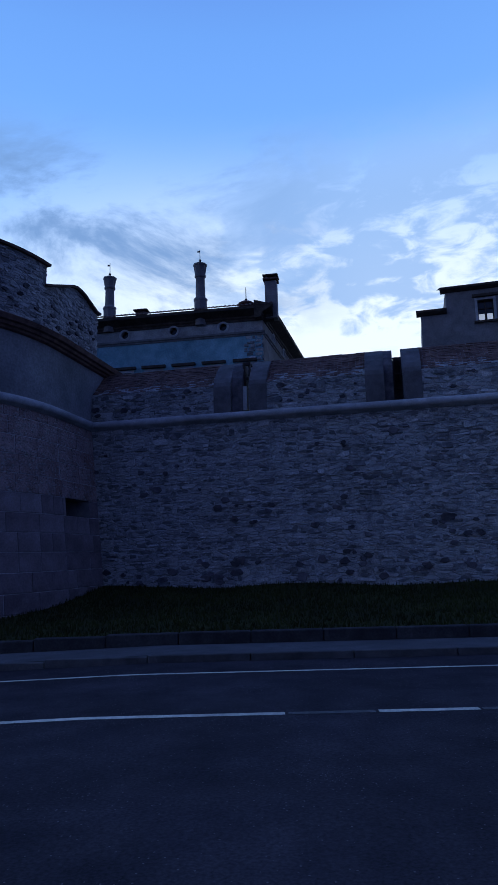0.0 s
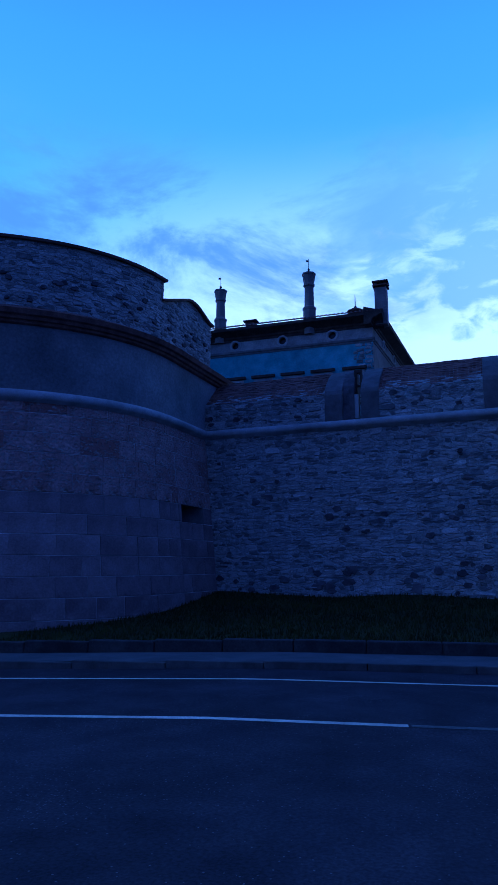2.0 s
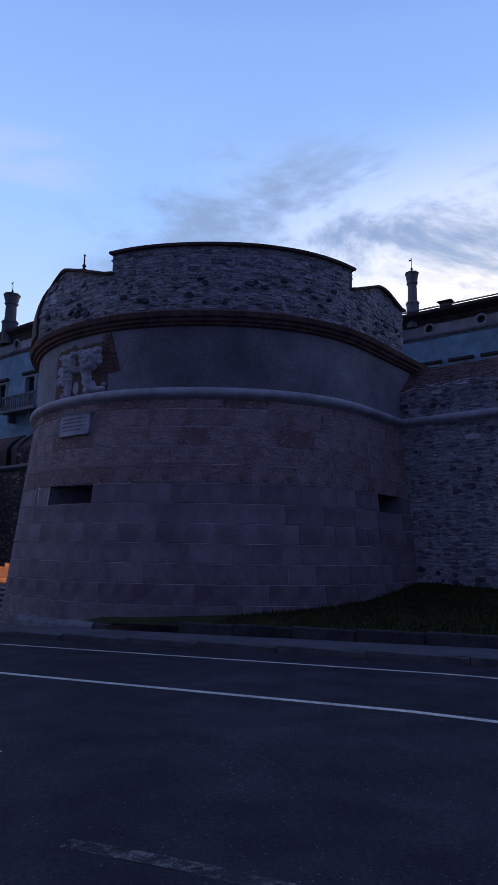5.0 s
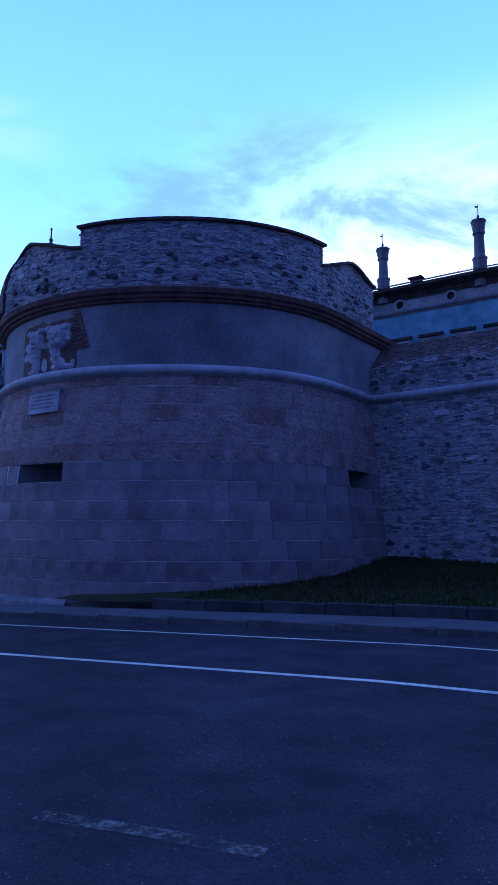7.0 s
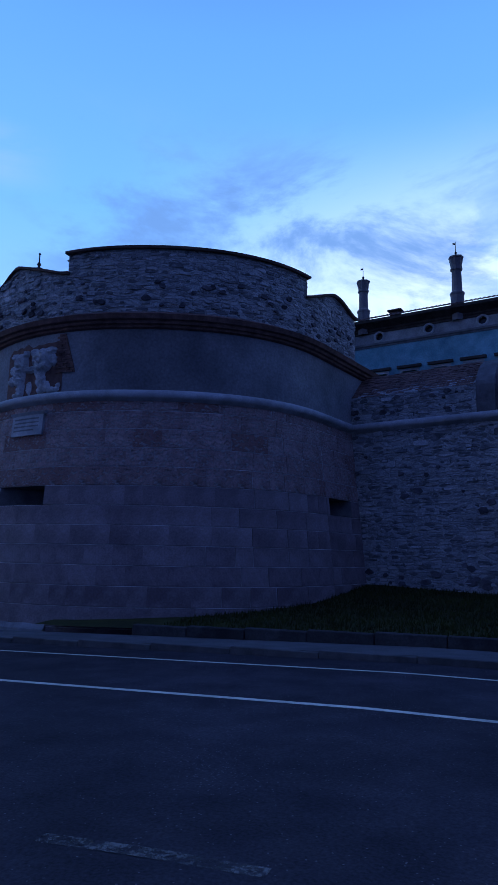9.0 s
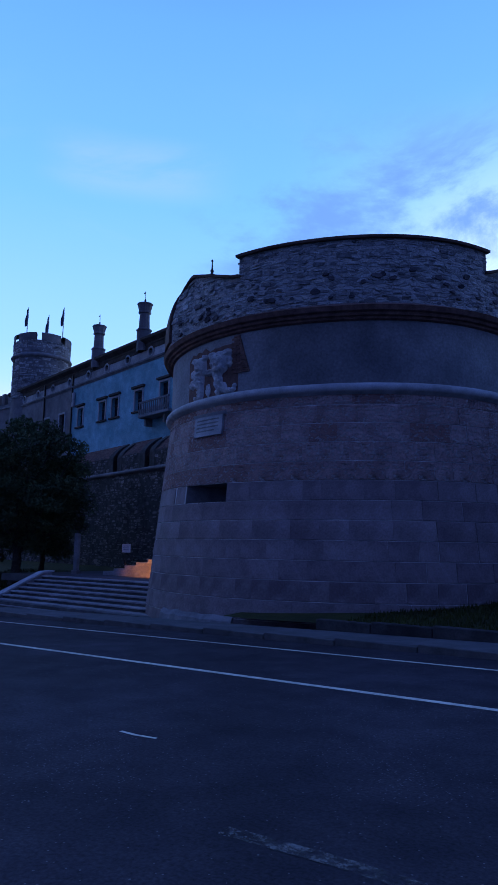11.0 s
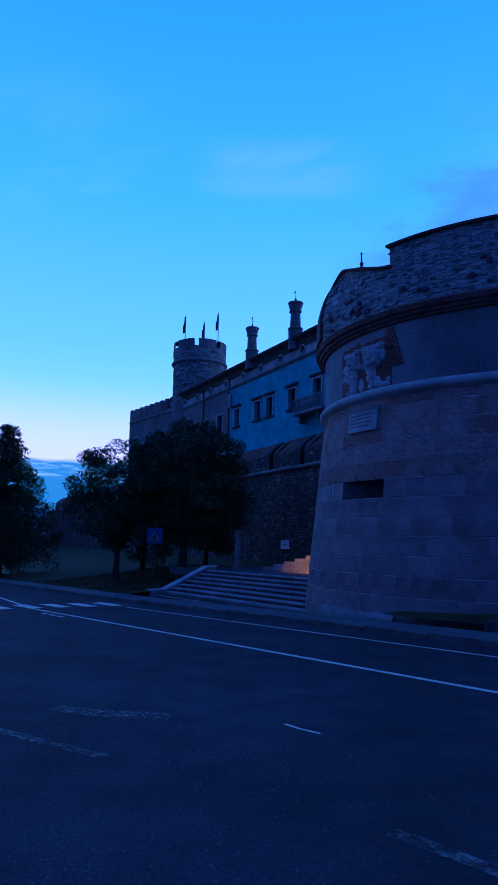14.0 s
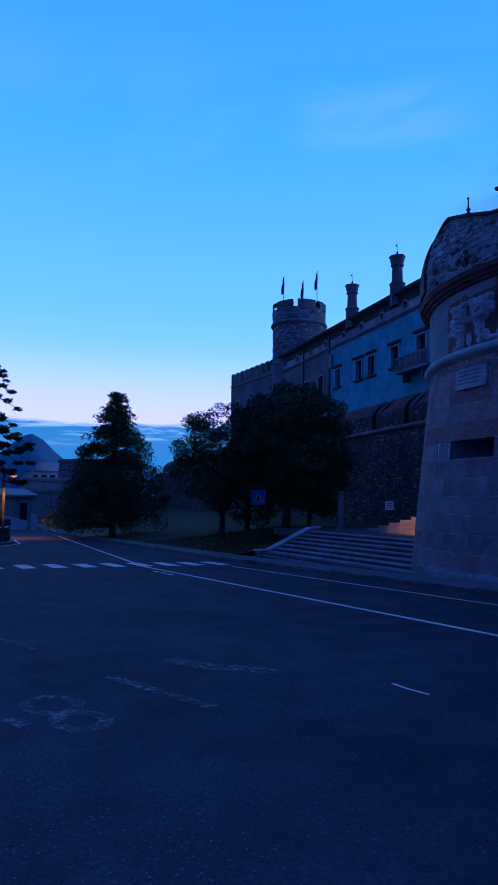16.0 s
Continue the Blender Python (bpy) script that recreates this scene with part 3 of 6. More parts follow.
def stone_shape(r, w, h, proud, gap=0.012, rounded=0.3):
    """Outline of a rough stone (8 points) at the back and inset in front: offsets (s, z, depth)."""
    a, b = w / 2 - gap, h / 2 - gap
    c = rounded * min(a, b)
    ring = [(-a + c, -b), (a - c, -b), (a, -b + c), (a, b - c), (a - c, b), (-a + c, b), (-a, b - c), (-a, -b + c)]
    j = 0.30 * min(a, b)
    lean = r.uniform(-0.10, 0.10)
    ring = [(x + r.uniform(-j, j) * 1.4, y + r.uniform(-j, j) + lean * x) for x, y in ring]
    k, sx, sy = 1 - r.uniform(0.10, 0.34), r.uniform(-0.12, 0.12) * a, r.uniform(-0.12, 0.12) * b
    tilt_s, tilt_z = r.uniform(-0.02, 0.02) / max(a, 0.05), r.uniform(-0.018, 0.018) / max(b, 0.05)
    back = [(x, y, -0.06) for x, y in ring]
    front = [(x * k + sx, y * k + sy, proud + tilt_s * x + tilt_z * y + r.uniform(-0.01, 0.01)) for x, y in ring]
    return back + front


STONE_FACES = [(i, (i + 1) % 8, 8 + (i + 1) % 8, 8 + i) for i in range(8)] + [(8, 9, 10, 11, 12, 13, 14, 15)]


def rubble_mesh(name, cells, place, mat, parent, seed, keep=None, proud=(0.0, 0.05), rounded=0.3, gap=0.012):
    """All cells joined: place(s, z, depth) gives the point."""
    r = random.Random(seed)
    vs, fs = [], []
    for s, z, w, h in cells:
        if keep and not keep(s, z, w, h):
            continue
        k = len(vs)
        pr = r.uniform(*proud)
        vs += [place(s + a, z + b, d) for a, b, d in stone_shape(r, w, h, pr, gap, rounded)]
        fs += [tuple(k + i for i in f) for f in STONE_FACES]
    ob = raw(name, vs, fs, mat, parent)
    ob["kind"] = "stuff"
    return ob


# ---------------------------------------------------------------- round bastion
BC = Vector((-14.0, 24.05, 0))
R_STR = 7.5


def squeeze(q):
    """The front and the western flank are drawn in a little from a true circle."""
    u = clamp((-12 - q) / 48, 0.0, 1.0)
    return 0.36 * u * u * (3 - 2 * u)


def plan(q, r, z, base=Vector((0, 0, 0))):
    """A point on the bastion's U-shaped plan: q degrees, -90 in front, straight sides beyond 0 and -180."""
    ext = 0.0
    if q > 0:
        ext, q = q * 0.131, 0.0
    elif q < -180:
        ext, q = (-180 - q) * 0.131, -180.0
    a = radians(q)
    r -= squeeze(q)
    p = BC + WU * (r * math.cos(a)) + WV * (r * math.sin(a) + ext)
    return (p.x, p.y, z)


def batter(z):
    return 8.28 - (z + 0.6) * (8.28 - R_STR) / 7.45


bastion = thing("bastion", "massive round stone bastion with battered ashlar base and rubble parapet", "bastion")


def ring(name, profile, mat, q0=-215, q1=72, label="", close=True, step=3.0, smooth=False):
    """A moulding swept along the plan: profile of (radius, z)."""
    n = max(2, int((q1 - q0) / step))
    qs = [q0 + (q1 - q0) * i / n for i in range(n + 1)]
    ob = strip(name, [[plan(q, r, z) for q in qs] for r, z in profile], mat, bastion, label, close)
    if smooth:
        for f in ob.data.polygons:
            f.use_smooth = True
    return ob


COURSES = [-1.66, -1.05, -0.44, 0.17, 0.78, 1.39, 2.00, 2.61, 3.22, 3.84, 4.45, 5.06, 5.67, 6.27, 6.74]
HOLES = [(-93.8, -77.6, 3.22, 3.84), (1.5, 15.0, 3.22, 3.84)]


def in_hole(q, z, pad=0.0):
    return any(a - pad < q < b + pad and lo < z < hi for a, b, lo, hi in HOLES)


# mortar core with two gun slots through it
core_q = sorted(set([-200 + 4 * i for i in range(66)] + [-93.8, -77.6, 1.5, 15.0]))
core_z = [-1.7, -0.44, 1.39, 3.22, 3.84, 5.06, 6.80]
vs, fs = [], []
for z in core_z:
    vs += [plan(q, batter(z) - 0.014, z) for q in core_q]
n = len(core_q)
for j in range(len(core_z) - 1):
    for i in range(n - 1):
        if not in_hole((core_q[i] + core_q[i + 1]) / 2, (core_z[j] + core_z[j + 1]) / 2):
            fs.append((j * n + i, j * n + i + 1, (j + 1) * n + i + 1, (j + 1) * n + i))
raw("core", vs, fs, MORTAR, bastion, "pale mortar joints of the ashlar")
for a, b, lo, hi in HOLES:
    # splayed slot: the throat lies towards one end
    ta, tb = (a + (b - a) * 0.45, b - (b - a) * 0.03) if a < 0 else (a + (b - a) * 0.15, a + (b - a) * 0.7)
    rails = [[plan(q, batter(z), z) for q, z in ((a, lo), (b, lo), (b, hi), (a, hi), (a, lo))],
             [plan(q, batter(z) - 1.1, z) for q, z in ((ta, lo + 0.04), (tb, lo + 0.04), (tb, hi - 0.05), (ta, hi - 0.05), (ta, lo + 0.04))]]
    # darker stone than the face: recess shade is partly in its colour
    strip("gun_slot", rails, ENDSTONE, bastion, "splayed stone gun slot")
    # throat and back are coloured near-black for the shade within
    rails = [rails[1], [plan(q, batter(z) - 2.6, z) for q, z in ((ta, lo + 0.04), (tb, lo + 0.04), (tb, hi - 0.05), (ta, hi - 0.05), (ta, lo + 0.04))]]
    strip("slot_throat", rails, DARK, bastion, "dark throat of the gun slot")
    vsb = [plan(q, batter(z) - 2.6, z) for q, z in ((ta, lo + 0.04), (tb, lo + 0.04), (tb, hi - 0.05), (ta, hi - 0.05))]
    raw("slot_back", vsb, [(0, 1, 2, 3)], DARK, bastion)

# ashlar blocks, alike within a course and shared
for c in range(len(COURSES) - 1):
    z0, z1 = COURSES[c], COURSES[c + 1]
    shapes = {}
    rr = batter((z0 + z1) / 2)
    for w, flat in itertools.product((0.62, 0.95, 1.35, 1.75, 2.1), (False, True)):
        vs, fs = [], []
        half = w / rr / 2
        g = 0.014 / rr
        for depth, zin, ain in ((-0.12, 0.012, g), (-0.002, 0.012, g), (0.006, 0.018, g + 0.006 / rr)):
            for z in (z0 + zin, z1 - zin):
                for k in range(7):
                    a = -half + ain + (2 * half - 2 * ain) * k / 6
                    r_ = batter(z) + depth
                    vs.append((rr * a, -r_, z) if flat else (r_ * math.sin(a), -r_ * math.cos(a), z))
        for L in range(2):
            o, p = L * 14, (L + 1) * 14
            for k in range(6):
                fs.append((o + k, o + k + 1, p + k + 1, p + k))
                fs.append((o + 7 + k + 1, o + 7 + k, p + 7 + k, p + 7 + k + 1))
            fs.append((o + 7, o, p, p + 7))
            fs.append((o + 6, o + 13, p + 13, p + 6))
        for k in range(6):
            fs.append((28 + k, 29 + k, 36 + k, 35 + k))
        me = bpy.data.meshes.new("stone_block")
        me.from_pydata(vs, [], fs)
        me.materials.append(ASHLAR_ROUGH if 3.7 < z0 < 6.5 else ASHLAR)
        shapes[w, flat] = me
    q = -150 - rng.uniform(0, 6)
    while q < 21.0:
        w = rng.choice((0.62, 0.95, 0.95, 1.35, 1.35) if -72 < q < 0 else (0.62, 0.95, 0.95, 1.35, 1.35, 1.75, 2.1))
        dq = math.degrees(w / rr) if q < 0 else w / 0.131
        stop = q + dq
        hit = [h for h in HOLES if z0 >= h[2] - 0.1 and z1 <= h[3] + 0.1 and stop > h[0] - 0.2 and q < h[1]]
        if hit:
            if q >= hit[0][0] - 0.3:
                q = hit[0][1]
                continue
            # fill up to the slot with a block scaled to the room left
            room = hit[0][0] - q
            scale_w = room / dq
            dq, stop = room, hit[0][0]
        else:
            scale_w = 1.0
            if q < -0.01 and stop > -2.0:
                # the curved front ends where the straight flank begins
                scale_w, dq, stop = -q / dq, -q, 0.0
        mid = q + dq / 2
        ob = new("stone_block", shapes[w, mid > 0])
        ext = max(0.0, mid) * 0.131
        qq = min(mid, 0.0)
        at = BC + WV * ext
        m = Matrix.Translation((at.x, at.y, 0)) @ Matrix.Rotation(radians(-12.19 + qq + 90), 4, "Z")
        ob.parent = bastion
        # laid along the drawn-in front: turned by its slope about the block's own face
        skew = (squeeze(qq + 1) - squeeze(qq - 1)) / (2 * radians(1) * rr)
        m = m @ Matrix.Translation((0, rng.uniform(-0.003, 0.006) + squeeze(qq) - rr, 0)) @ Matrix.Rotation(skew, 4, "Z") @ Matrix.Translation((0, rr, 0))
        ob.matrix_basis = m @ Matrix.Diagonal((scale_w, 1, 1, 1))
        q = stop

# string course, drum, brick cornice
def torus_profile(r, z, rad, n=8):
    return [(r + rad * math.cos(a), z + rad * math.sin(a)) for a in [math.pi / 2 - math.pi * k / n for k in range(n + 1)]]


ring("string_course", [(R_STR - 0.2, 6.98)] + torus_profile(R_STR + 0.10, 6.80, 0.15) + [(R_STR + 0.06, 6.60), (R_STR - 0.2, 6.58)], TRIM, -200, 20.5, "pale rounded stone string course", step=2.0, smooth=True)
ring("drum", [(R_STR + 0.02, 6.90), (R_STR + 0.02, 9.30), (R_STR - 0.5, 9.30), (R_STR - 0.5, 6.90)], PLASTER, -215, 72, "dark grey plastered drum")
ring("cornice", [(R_STR, 9.02), (R_STR + 0.13, 9.06), (R_STR + 0.15, 9.13), (R_STR + 0.24, 9.15), (R_STR + 0.27, 9.24), (R_STR + 0.37, 9.27), (R_STR + 0.42, 9.38), (R_STR + 0.44, 9.42), (R_STR - 0.05, 9.66), (R_STR - 0.4, 9.66), (R_STR - 0.4, 9.02)],
     BRICK, -215, 56, "moulded brick cornice with sloping weathering")
# parapet core and rubble skin
PAR = [(-215.0, -77.0, lambda q: 11.10 + 0.80 * clamp((-78 - q) / 20, 0, 1)), (-77.0, -6.0, lambda q: 11.84 + 0.05 * (q + 77) / 71), (-6.0, 24.0, lambda q: 11.12 + 0.74 * clamp((q + 6) / 14, 0, 1) - 0.35 * clamp((q - 13) / 9, 0, 1))]


def inset(q, z):
    """How far the parapet's face rounds inwards on the far shoulder."""
    u = clamp((z - 10.2) / 1.8, 0.0, 1.0)
    return clamp((-95 - q) / 15, 0.0, 1.0) * (0.78 * (1 - math.sqrt(1 - u * u * 0.97)) - 0.30)


def par_ring(name, prof_, mat, q0, q1, top, label=""):
    """A ring whose upper points follow the parapet's top line: profile of (radius, height, follows)."""
    n_ = max(2, int((q1 - q0) / 2.5))
    qs_ = [q0 + (q1 - q0) * i / n_ for i in range(n_ + 1)]
    return strip(name, [[plan(q, r - inset(q, z + (top(q) if up_ else 0)), z + (top(q) if up_ else 0)) for q in qs_] for r, z, up_ in prof_], mat, bastion, label, True)


for q0, q1, top in PAR:
    par_ring("parapet_core", [(R_STR, 9.55, 0)] + [(R_STR, z, 0) for z in (9.9, 10.2, 10.5, 10.8, 11.0)] + [(R_STR, 0, 1), (R_STR - 0.9, 0.05, 1), (R_STR - 0.9, 9.55, 0)], OLDMORTAR, q0, q1, top)
    par_ring("parapet_coping", [(R_STR + 0.13, -0.02, 1), (R_STR + 0.15, 0.06, 1), (R_STR - 0.5, 0.16, 1), (R_STR - 0.98, 0.06, 1), (R_STR - 0.98, -0.02, 1)], ROOFTILE, q0 - 0.6, q1 + 0.6, top, "thin dark tile coping")


def on_drum(s, z, d):
    return plan(s / 0.131, R_STR + d - inset(s / 0.131, z), z)


pr = random.Random(21)
for q0, q1, top in PAR:
    q0 = max(q0, -110)
    cells = rubble_cells(pr, q0 * 0.131, q1 * 0.131, 9.60, 12.0, (0.10, 0.26), (0.18, 0.6))
    cells = [c for c in cells if q0 * 0.131 < c[0] < q1 * 0.131 and c[1] + c[3] / 2 < top(c[0] / 0.131) + 0.02]
    rubble_mesh("parapet_rubble", cells, on_drum, RUBBLE, bastion, 22, proud=(-0.035, 0.04), rounded=0.5)
    dk = [(pr.uniform(q0 * 0.131 + 0.3, q1 * 0.131 - 0.3), pr.uniform(9.8, 10.9), w, w * 0.55) for w in [pr.uniform(0.15, 0.38) for _ in range(int((q1 - q0) * 0.35))]]
    rubble_mesh("dark_rubble", dk, on_drum, DARKSTONE, bastion, 23, proud=(0.055, 0.07), rounded=0.8, gap=0.0)

# dark tiles lie over the rounded shoulder
sh_q = [-160 + 2.6 * i for i in range(20)]
sh_z = [9.72 + 0.214 * i for i in range(11)]
shoulder = [[plan(q, R_STR - inset(q, z) + 0.10, z) for q in sh_q] for z in sh_z]
strip("shoulder_tiles", shoulder + [[plan(q, R_STR - inset(q, z) - 0.2, z) for q in sh_q] for z in (sh_z[-1], sh_z[0])], ROOFTILE, bastion, "dark tiles over the rounded shoulder of the parapet", True)

# ---------------------------------------------------------------- curtain walls
def on_wall(s, z, d, origin=W0, lean=0.012):
    p = origin + WU * s - WV * (d + (6.9 - z) * lean)
    return (p.x, p.y, z)


def wall_ring(name, s0, s1, profile, mat, parent, origin=W0, label="", n=1, smooth=False):
    ss = [s0 + (s1 - s0) * i / n for i in range(n + 1)]
    rails = [[tuple(origin + WU * s - WV * d + Vector((0, 0, z))) for s in ss] for d, z in profile]
    ob = strip(name, rails, mat, parent, label, True)
    if smooth:
        for f in ob.data.polygons:
            f.use_smooth = True
    return ob


def curtain_wall(name, label, origin, s0, s1, z0, merlons, seed, pieces, stone=RUBBLE, bed=OLDMORTAR, dressing=TRIM, ends=CUTSTONE):
    wall = thing(name, label, "castle wall", kind="structure")
    rails = [[on_wall(s, z, d, origin) for s in (s0, s1)] for z, d in ((z0 - 1.5, 0.0), (6.72, 0.0), (6.72, -1.6), (z0 - 1.5, -1.6))]
    strip("core", rails, bed, wall, "grey lime mortar", True)
    r = random.Random(seed)
    cells = rubble_cells(r, s0, s1, z0 - 0.3, 6.70)
    place = lambda s, z, d: on_wall(s, z, d, origin)
    rubble_mesh("rubble", [c for c in cells if not pieces or not pieces(c)], place, stone, wall, seed + 1, proud=(-0.025, 0.035), rounded=0.42)
    if pieces:
        shapes = []
        for k in range(24):
            sh = stone_shape(r, 1.0, 0.5, 0.0, 0.03, 0.42)
            me = bpy.data.meshes.new("stone")
            me.from_pydata([(a, d, b * 2) for a, b, d in sh], [], [f[::-1] for f in STONE_FACES])
            me.materials.append(RUBBLE_P)
            shapes.append(me)
        for s, z, w, h in [c for c in cells if pieces(c)]:
            ob = new("stone", r.choice(shapes))
            ob.parent = wall
            p = Vector(on_wall(s, z, r.uniform(-0.025, 0.035), origin))
            ob.matrix_basis = Matrix.Translation(p) @ Matrix.Rotation(radians(-12.19), 4, "Z") @ Matrix.Diagonal((w, -1, h, 1))
    # dark rounded porphyry boulders set among the courses, in loose clusters
    dark = []
    spots = [(r.uniform(s0, s1), r.uniform(z0, 6.4)) for _ in range(int((s1 - s0) * 1.3))]
    for cs, cz in spots:
        for _ in range(r.randint(1, 5)):
            w = r.uniform(0.16, 0.42)
            dark.append((cs + r.gauss(0, 0.5), cz + r.gauss(0, 0.14), w, w * r.uniform(0.5, 0.75)))
    for k in range(int((s1 - s0) * 2.2)):
        w = r.uniform(0.2, 0.5)
        dark.append((s0 + r.random() * (s1 - s0), z0 + 0.15 + r.random() * 0.75, w, w * r.uniform(0.5, 0.8)))
    dark = [d for d in dark if s0 + 0.3 < d[0] < s1 - 0.3 and z0 < d[1] < 6.5]
    rubble_mesh("dark_rubble", dark, place, DARKSTONE, wall, seed + 2, proud=(0.038, 0.055), rounded=0.8, gap=0.0)
    wall_ring("string_course", s0, s1, [(-0.2, 6.94)] + [(0.10 + 0.14 * math.cos(a), 6.80 + 0.14 * math.sin(a)) for a in [math.pi / 2 - math.pi * k / 8 for k in range(9)]] + [(0.05, 6.60), (-0.2, 6.58)],
              dressing, wall, origin, "pale rounded stone string course", 40, True)
    # merlons: rubble front, sloping brick top, rounded cut-stone ends
    for m0, m1 in merlons:
        wall_ring("merlon", m0, m1, [(-0.005, 6.85), (-0.005, 8.02), (-1.25, 9.16), (-1.25, 6.85)], bed, wall, origin)
        mc = [c for c in rubble_cells(r, m0 + 0.77, m1 - 0.77, 6.92, 7.99, (0.13, 0.30), (0.25, 0.7)) if m0 + 0.82 < c[0] < m1 - 0.82]
        rubble_mesh("merlon_rubble", mc, lambda s, z, d: on_wall(s, z, d, origin, 0.0), stone, wall, seed + 5, proud=(-0.02, 0.02), rounded=0.4)
        dk = [(r.uniform(m0 + 1.0, m1 - 1.0), r.uniform(7.2, 7.9), w, w * 0.6) for w in [r.uniform(0.15, 0.4) for _ in range(int((m1 - m0) * 2.5))]]
        rubble_mesh("merlon_dark_rubble", dk, lambda s, z, d: on_wall(s, z, d, origin, 0.0), DARKSTONE, wall, seed + 6, proud=(0.024, 0.035), rounded=0.8)
        # bricks laid on the slope
        slope = Vector((0, -1.22, 1.14)).length
        rows = int(slope / 0.075)
        vs, fs = [], []
        for i in range(rows):
            t0, t1 = i / rows, (i + 0.86) / rows
            s = m0 + 0.64 - (0.13 if i % 2 else 0.0)
            while s < m1 - 0.64:
                a, b = max(s, m0 + 0.64), min(s + 0.25, m1 - 0.64)
                s += 0.262
                if b - a < 0.05:
                    continue
                lift = r.uniform(0.018, 0.04)
                k = len(vs)
                for t, up_ in ((t0, 0.0), (t1, 0.0), (t0, lift), (t1, lift * 0.8)):
                    d, z = -0.02 - 1.22 * t + up_ * 0.7, 8.0 + 1.15 * t + up_ * 0.7
                    for q in (a, b):
                        vs.append(tuple(origin + WU * q - WV * d + Vector((0, 0, z))))
                fs += [(k + 4, k + 5, k + 7, k + 6), (k, k + 1, k + 5, k + 4), (k + 2, k + 6, k + 7, k + 3), (k, k + 4, k + 6, k + 2), (k + 1, k + 3, k + 7, k + 5)]
        ob = raw("brick_coping", vs, fs, BRICK, wall, "sloping courses of old red brick")
        ob["kind"] = "stuff"
        prof = [(0.03, 6.88), (0.03, 7.95), (-0.02, 8.12), (-0.16, 8.33), (-0.40, 8.58), (-0.75, 8.87), (-1.28, 9.18), (-1.28, 6.88)]
        for e0, e1 in ((m0, m0 + 0.66), (m1 - 0.66, m1)):
            wall_ring("merlon_end", e0, e1, prof, ends, wall, origin, "rounded cut-stone merlon end")
    return wall


curtain_wall("wall_north", "high rubble curtain wall with brick-capped merlons and string course", W0, -6.25, 17.0, 0.65,
             [(-7.5, -0.62), (0.08, 4.98), (5.62, 11.6), (12.0, 17.0)], 101, lambda c: -3.0 < c[0] < 1.9 and 1.2 < c[1] < 5.6, ends=ENDSTONE)
WL = Vector((-30.5, 29.72, 0))
# its dark rubble and mortar colours carry part of the trees' shade
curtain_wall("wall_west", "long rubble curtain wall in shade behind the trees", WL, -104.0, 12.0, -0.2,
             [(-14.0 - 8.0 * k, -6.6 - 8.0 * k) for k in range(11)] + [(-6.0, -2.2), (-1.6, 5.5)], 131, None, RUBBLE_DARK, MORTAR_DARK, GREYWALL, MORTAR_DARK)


# ---------------------------------------------------------------- road markings
def flat_strip(bm, pts, width, lift=0.006):
    """A painted line along (x, y) points, laid on the road."""
    prev = None
    for i, (x, y) in enumerate(pts):
        a, b = pts[max(i - 1, 0)], pts[min(i + 1, len(pts) - 1)]
        d = Vector((b[0] - a[0], b[1] - a[1])).normalized()
        n_ = Vector((-d.y, d.x)) * width / 2
        pair = [bm.verts.new((x + s * n_.x, y + s * n_.y, ground_z(x, y) + lift)) for s in (-1, 1)]
        if prev:
            bm.faces.new((prev[0], pair[0], pair[1], prev[1]))
        prev = pair


def marking(name, lines, width, mat, label, category, group=""):
    bm = bmesh.new()
    for pts in lines:
        flat_strip(bm, pts, width)
    return tagged(part(name, bm, mat), label, category, group, "structure")


def run(x0, x1, f, step=0.5):
    n_ = max(1, int(abs(x1 - x0) / step))
    return [(x0 + (x1 - x0) * i / n_, f(x0 + (x1 - x0) * i / n_)) for i in range(n_ + 1)]


marking("centre_line", [run(-62, 0.46, centre_y)], 0.13, PAINT, "solid white centre line on the asphalt", "road marking")
for a, b in ((1.62, 2.86), (4.3, 5.5), (7.0, 8.2), (9.7, 10.9), (12.4, 13.6)):
    marking("centre_dash", [run(a, b, centre_y)], 0.13, PAINT, "white dash of the centre line", "road marking", "centre line dashes")
marking("old_centre_line", [run(0.5, 1.58, centre_y), run(2.9, 4.26, centre_y), run(5.54, 6.96, centre_y)], 0.12, FADED, "worn grey remains of the centre line", "road marking")
marking("edge_line", [run(-22.4, 26, lambda x: 12.0)], 0.10, PAINT, "thin white edge line beside the kerb", "road marking")
for k in range(12):
    y = 0.45 + 1.06 * k
    marking("zebra_stripe", [[(-25.15, y), (-23.25, y)]], 0.50, PAINT, "white stripe of a pedestrian crossing", "road marking", "zebra crossing stripes")
for x in (-20.9, -20.25, -19.7):
    marking("small_dash", [[(x - 0.2, 8.3), (x + 0.2, 8.3)]], 0.14, PAINT, "small white dash by the centre line", "road marking", "small dashes")
marking("parking_dash", [[(-5.70, 5.03), (-5.45, 5.02), (-5.18, 5.06)]], 0.045, PAINT, "short chipped white dash on the asphalt", "road marking")
ring_points = lambda x, y, r: [(x + r * math.cos(2 * math.pi * k / 14), y + 0.8 * r * math.sin(2 * math.pi * k / 14)) for k in range(15)]
for pts, w in (([(-7.31, 2.38), (-6.5, 2.62), (-5.71, 2.88)], 0.14), ([(-7.85, 3.28), (-7.3, 3.6), (-6.69, 4.18)], 0.28), ([(-10.4, 1.62), (-9.05, 2.0)], 0.10),
               (ring_points(-6.45, 1.56, 0.29), 0.13), (ring_points(-5.84, 1.66, 0.26), 0.14), ([(-6.2, 1.12), (-5.9, 1.22)], 0.13),
               ([(-3.1, 3.66), (-2.27, 3.72), (-1.5, 3.76)], 0.14)):
    marking("worn_marking", [pts], w, WORN, "worn old white parking marking", "road marking", "worn markings")


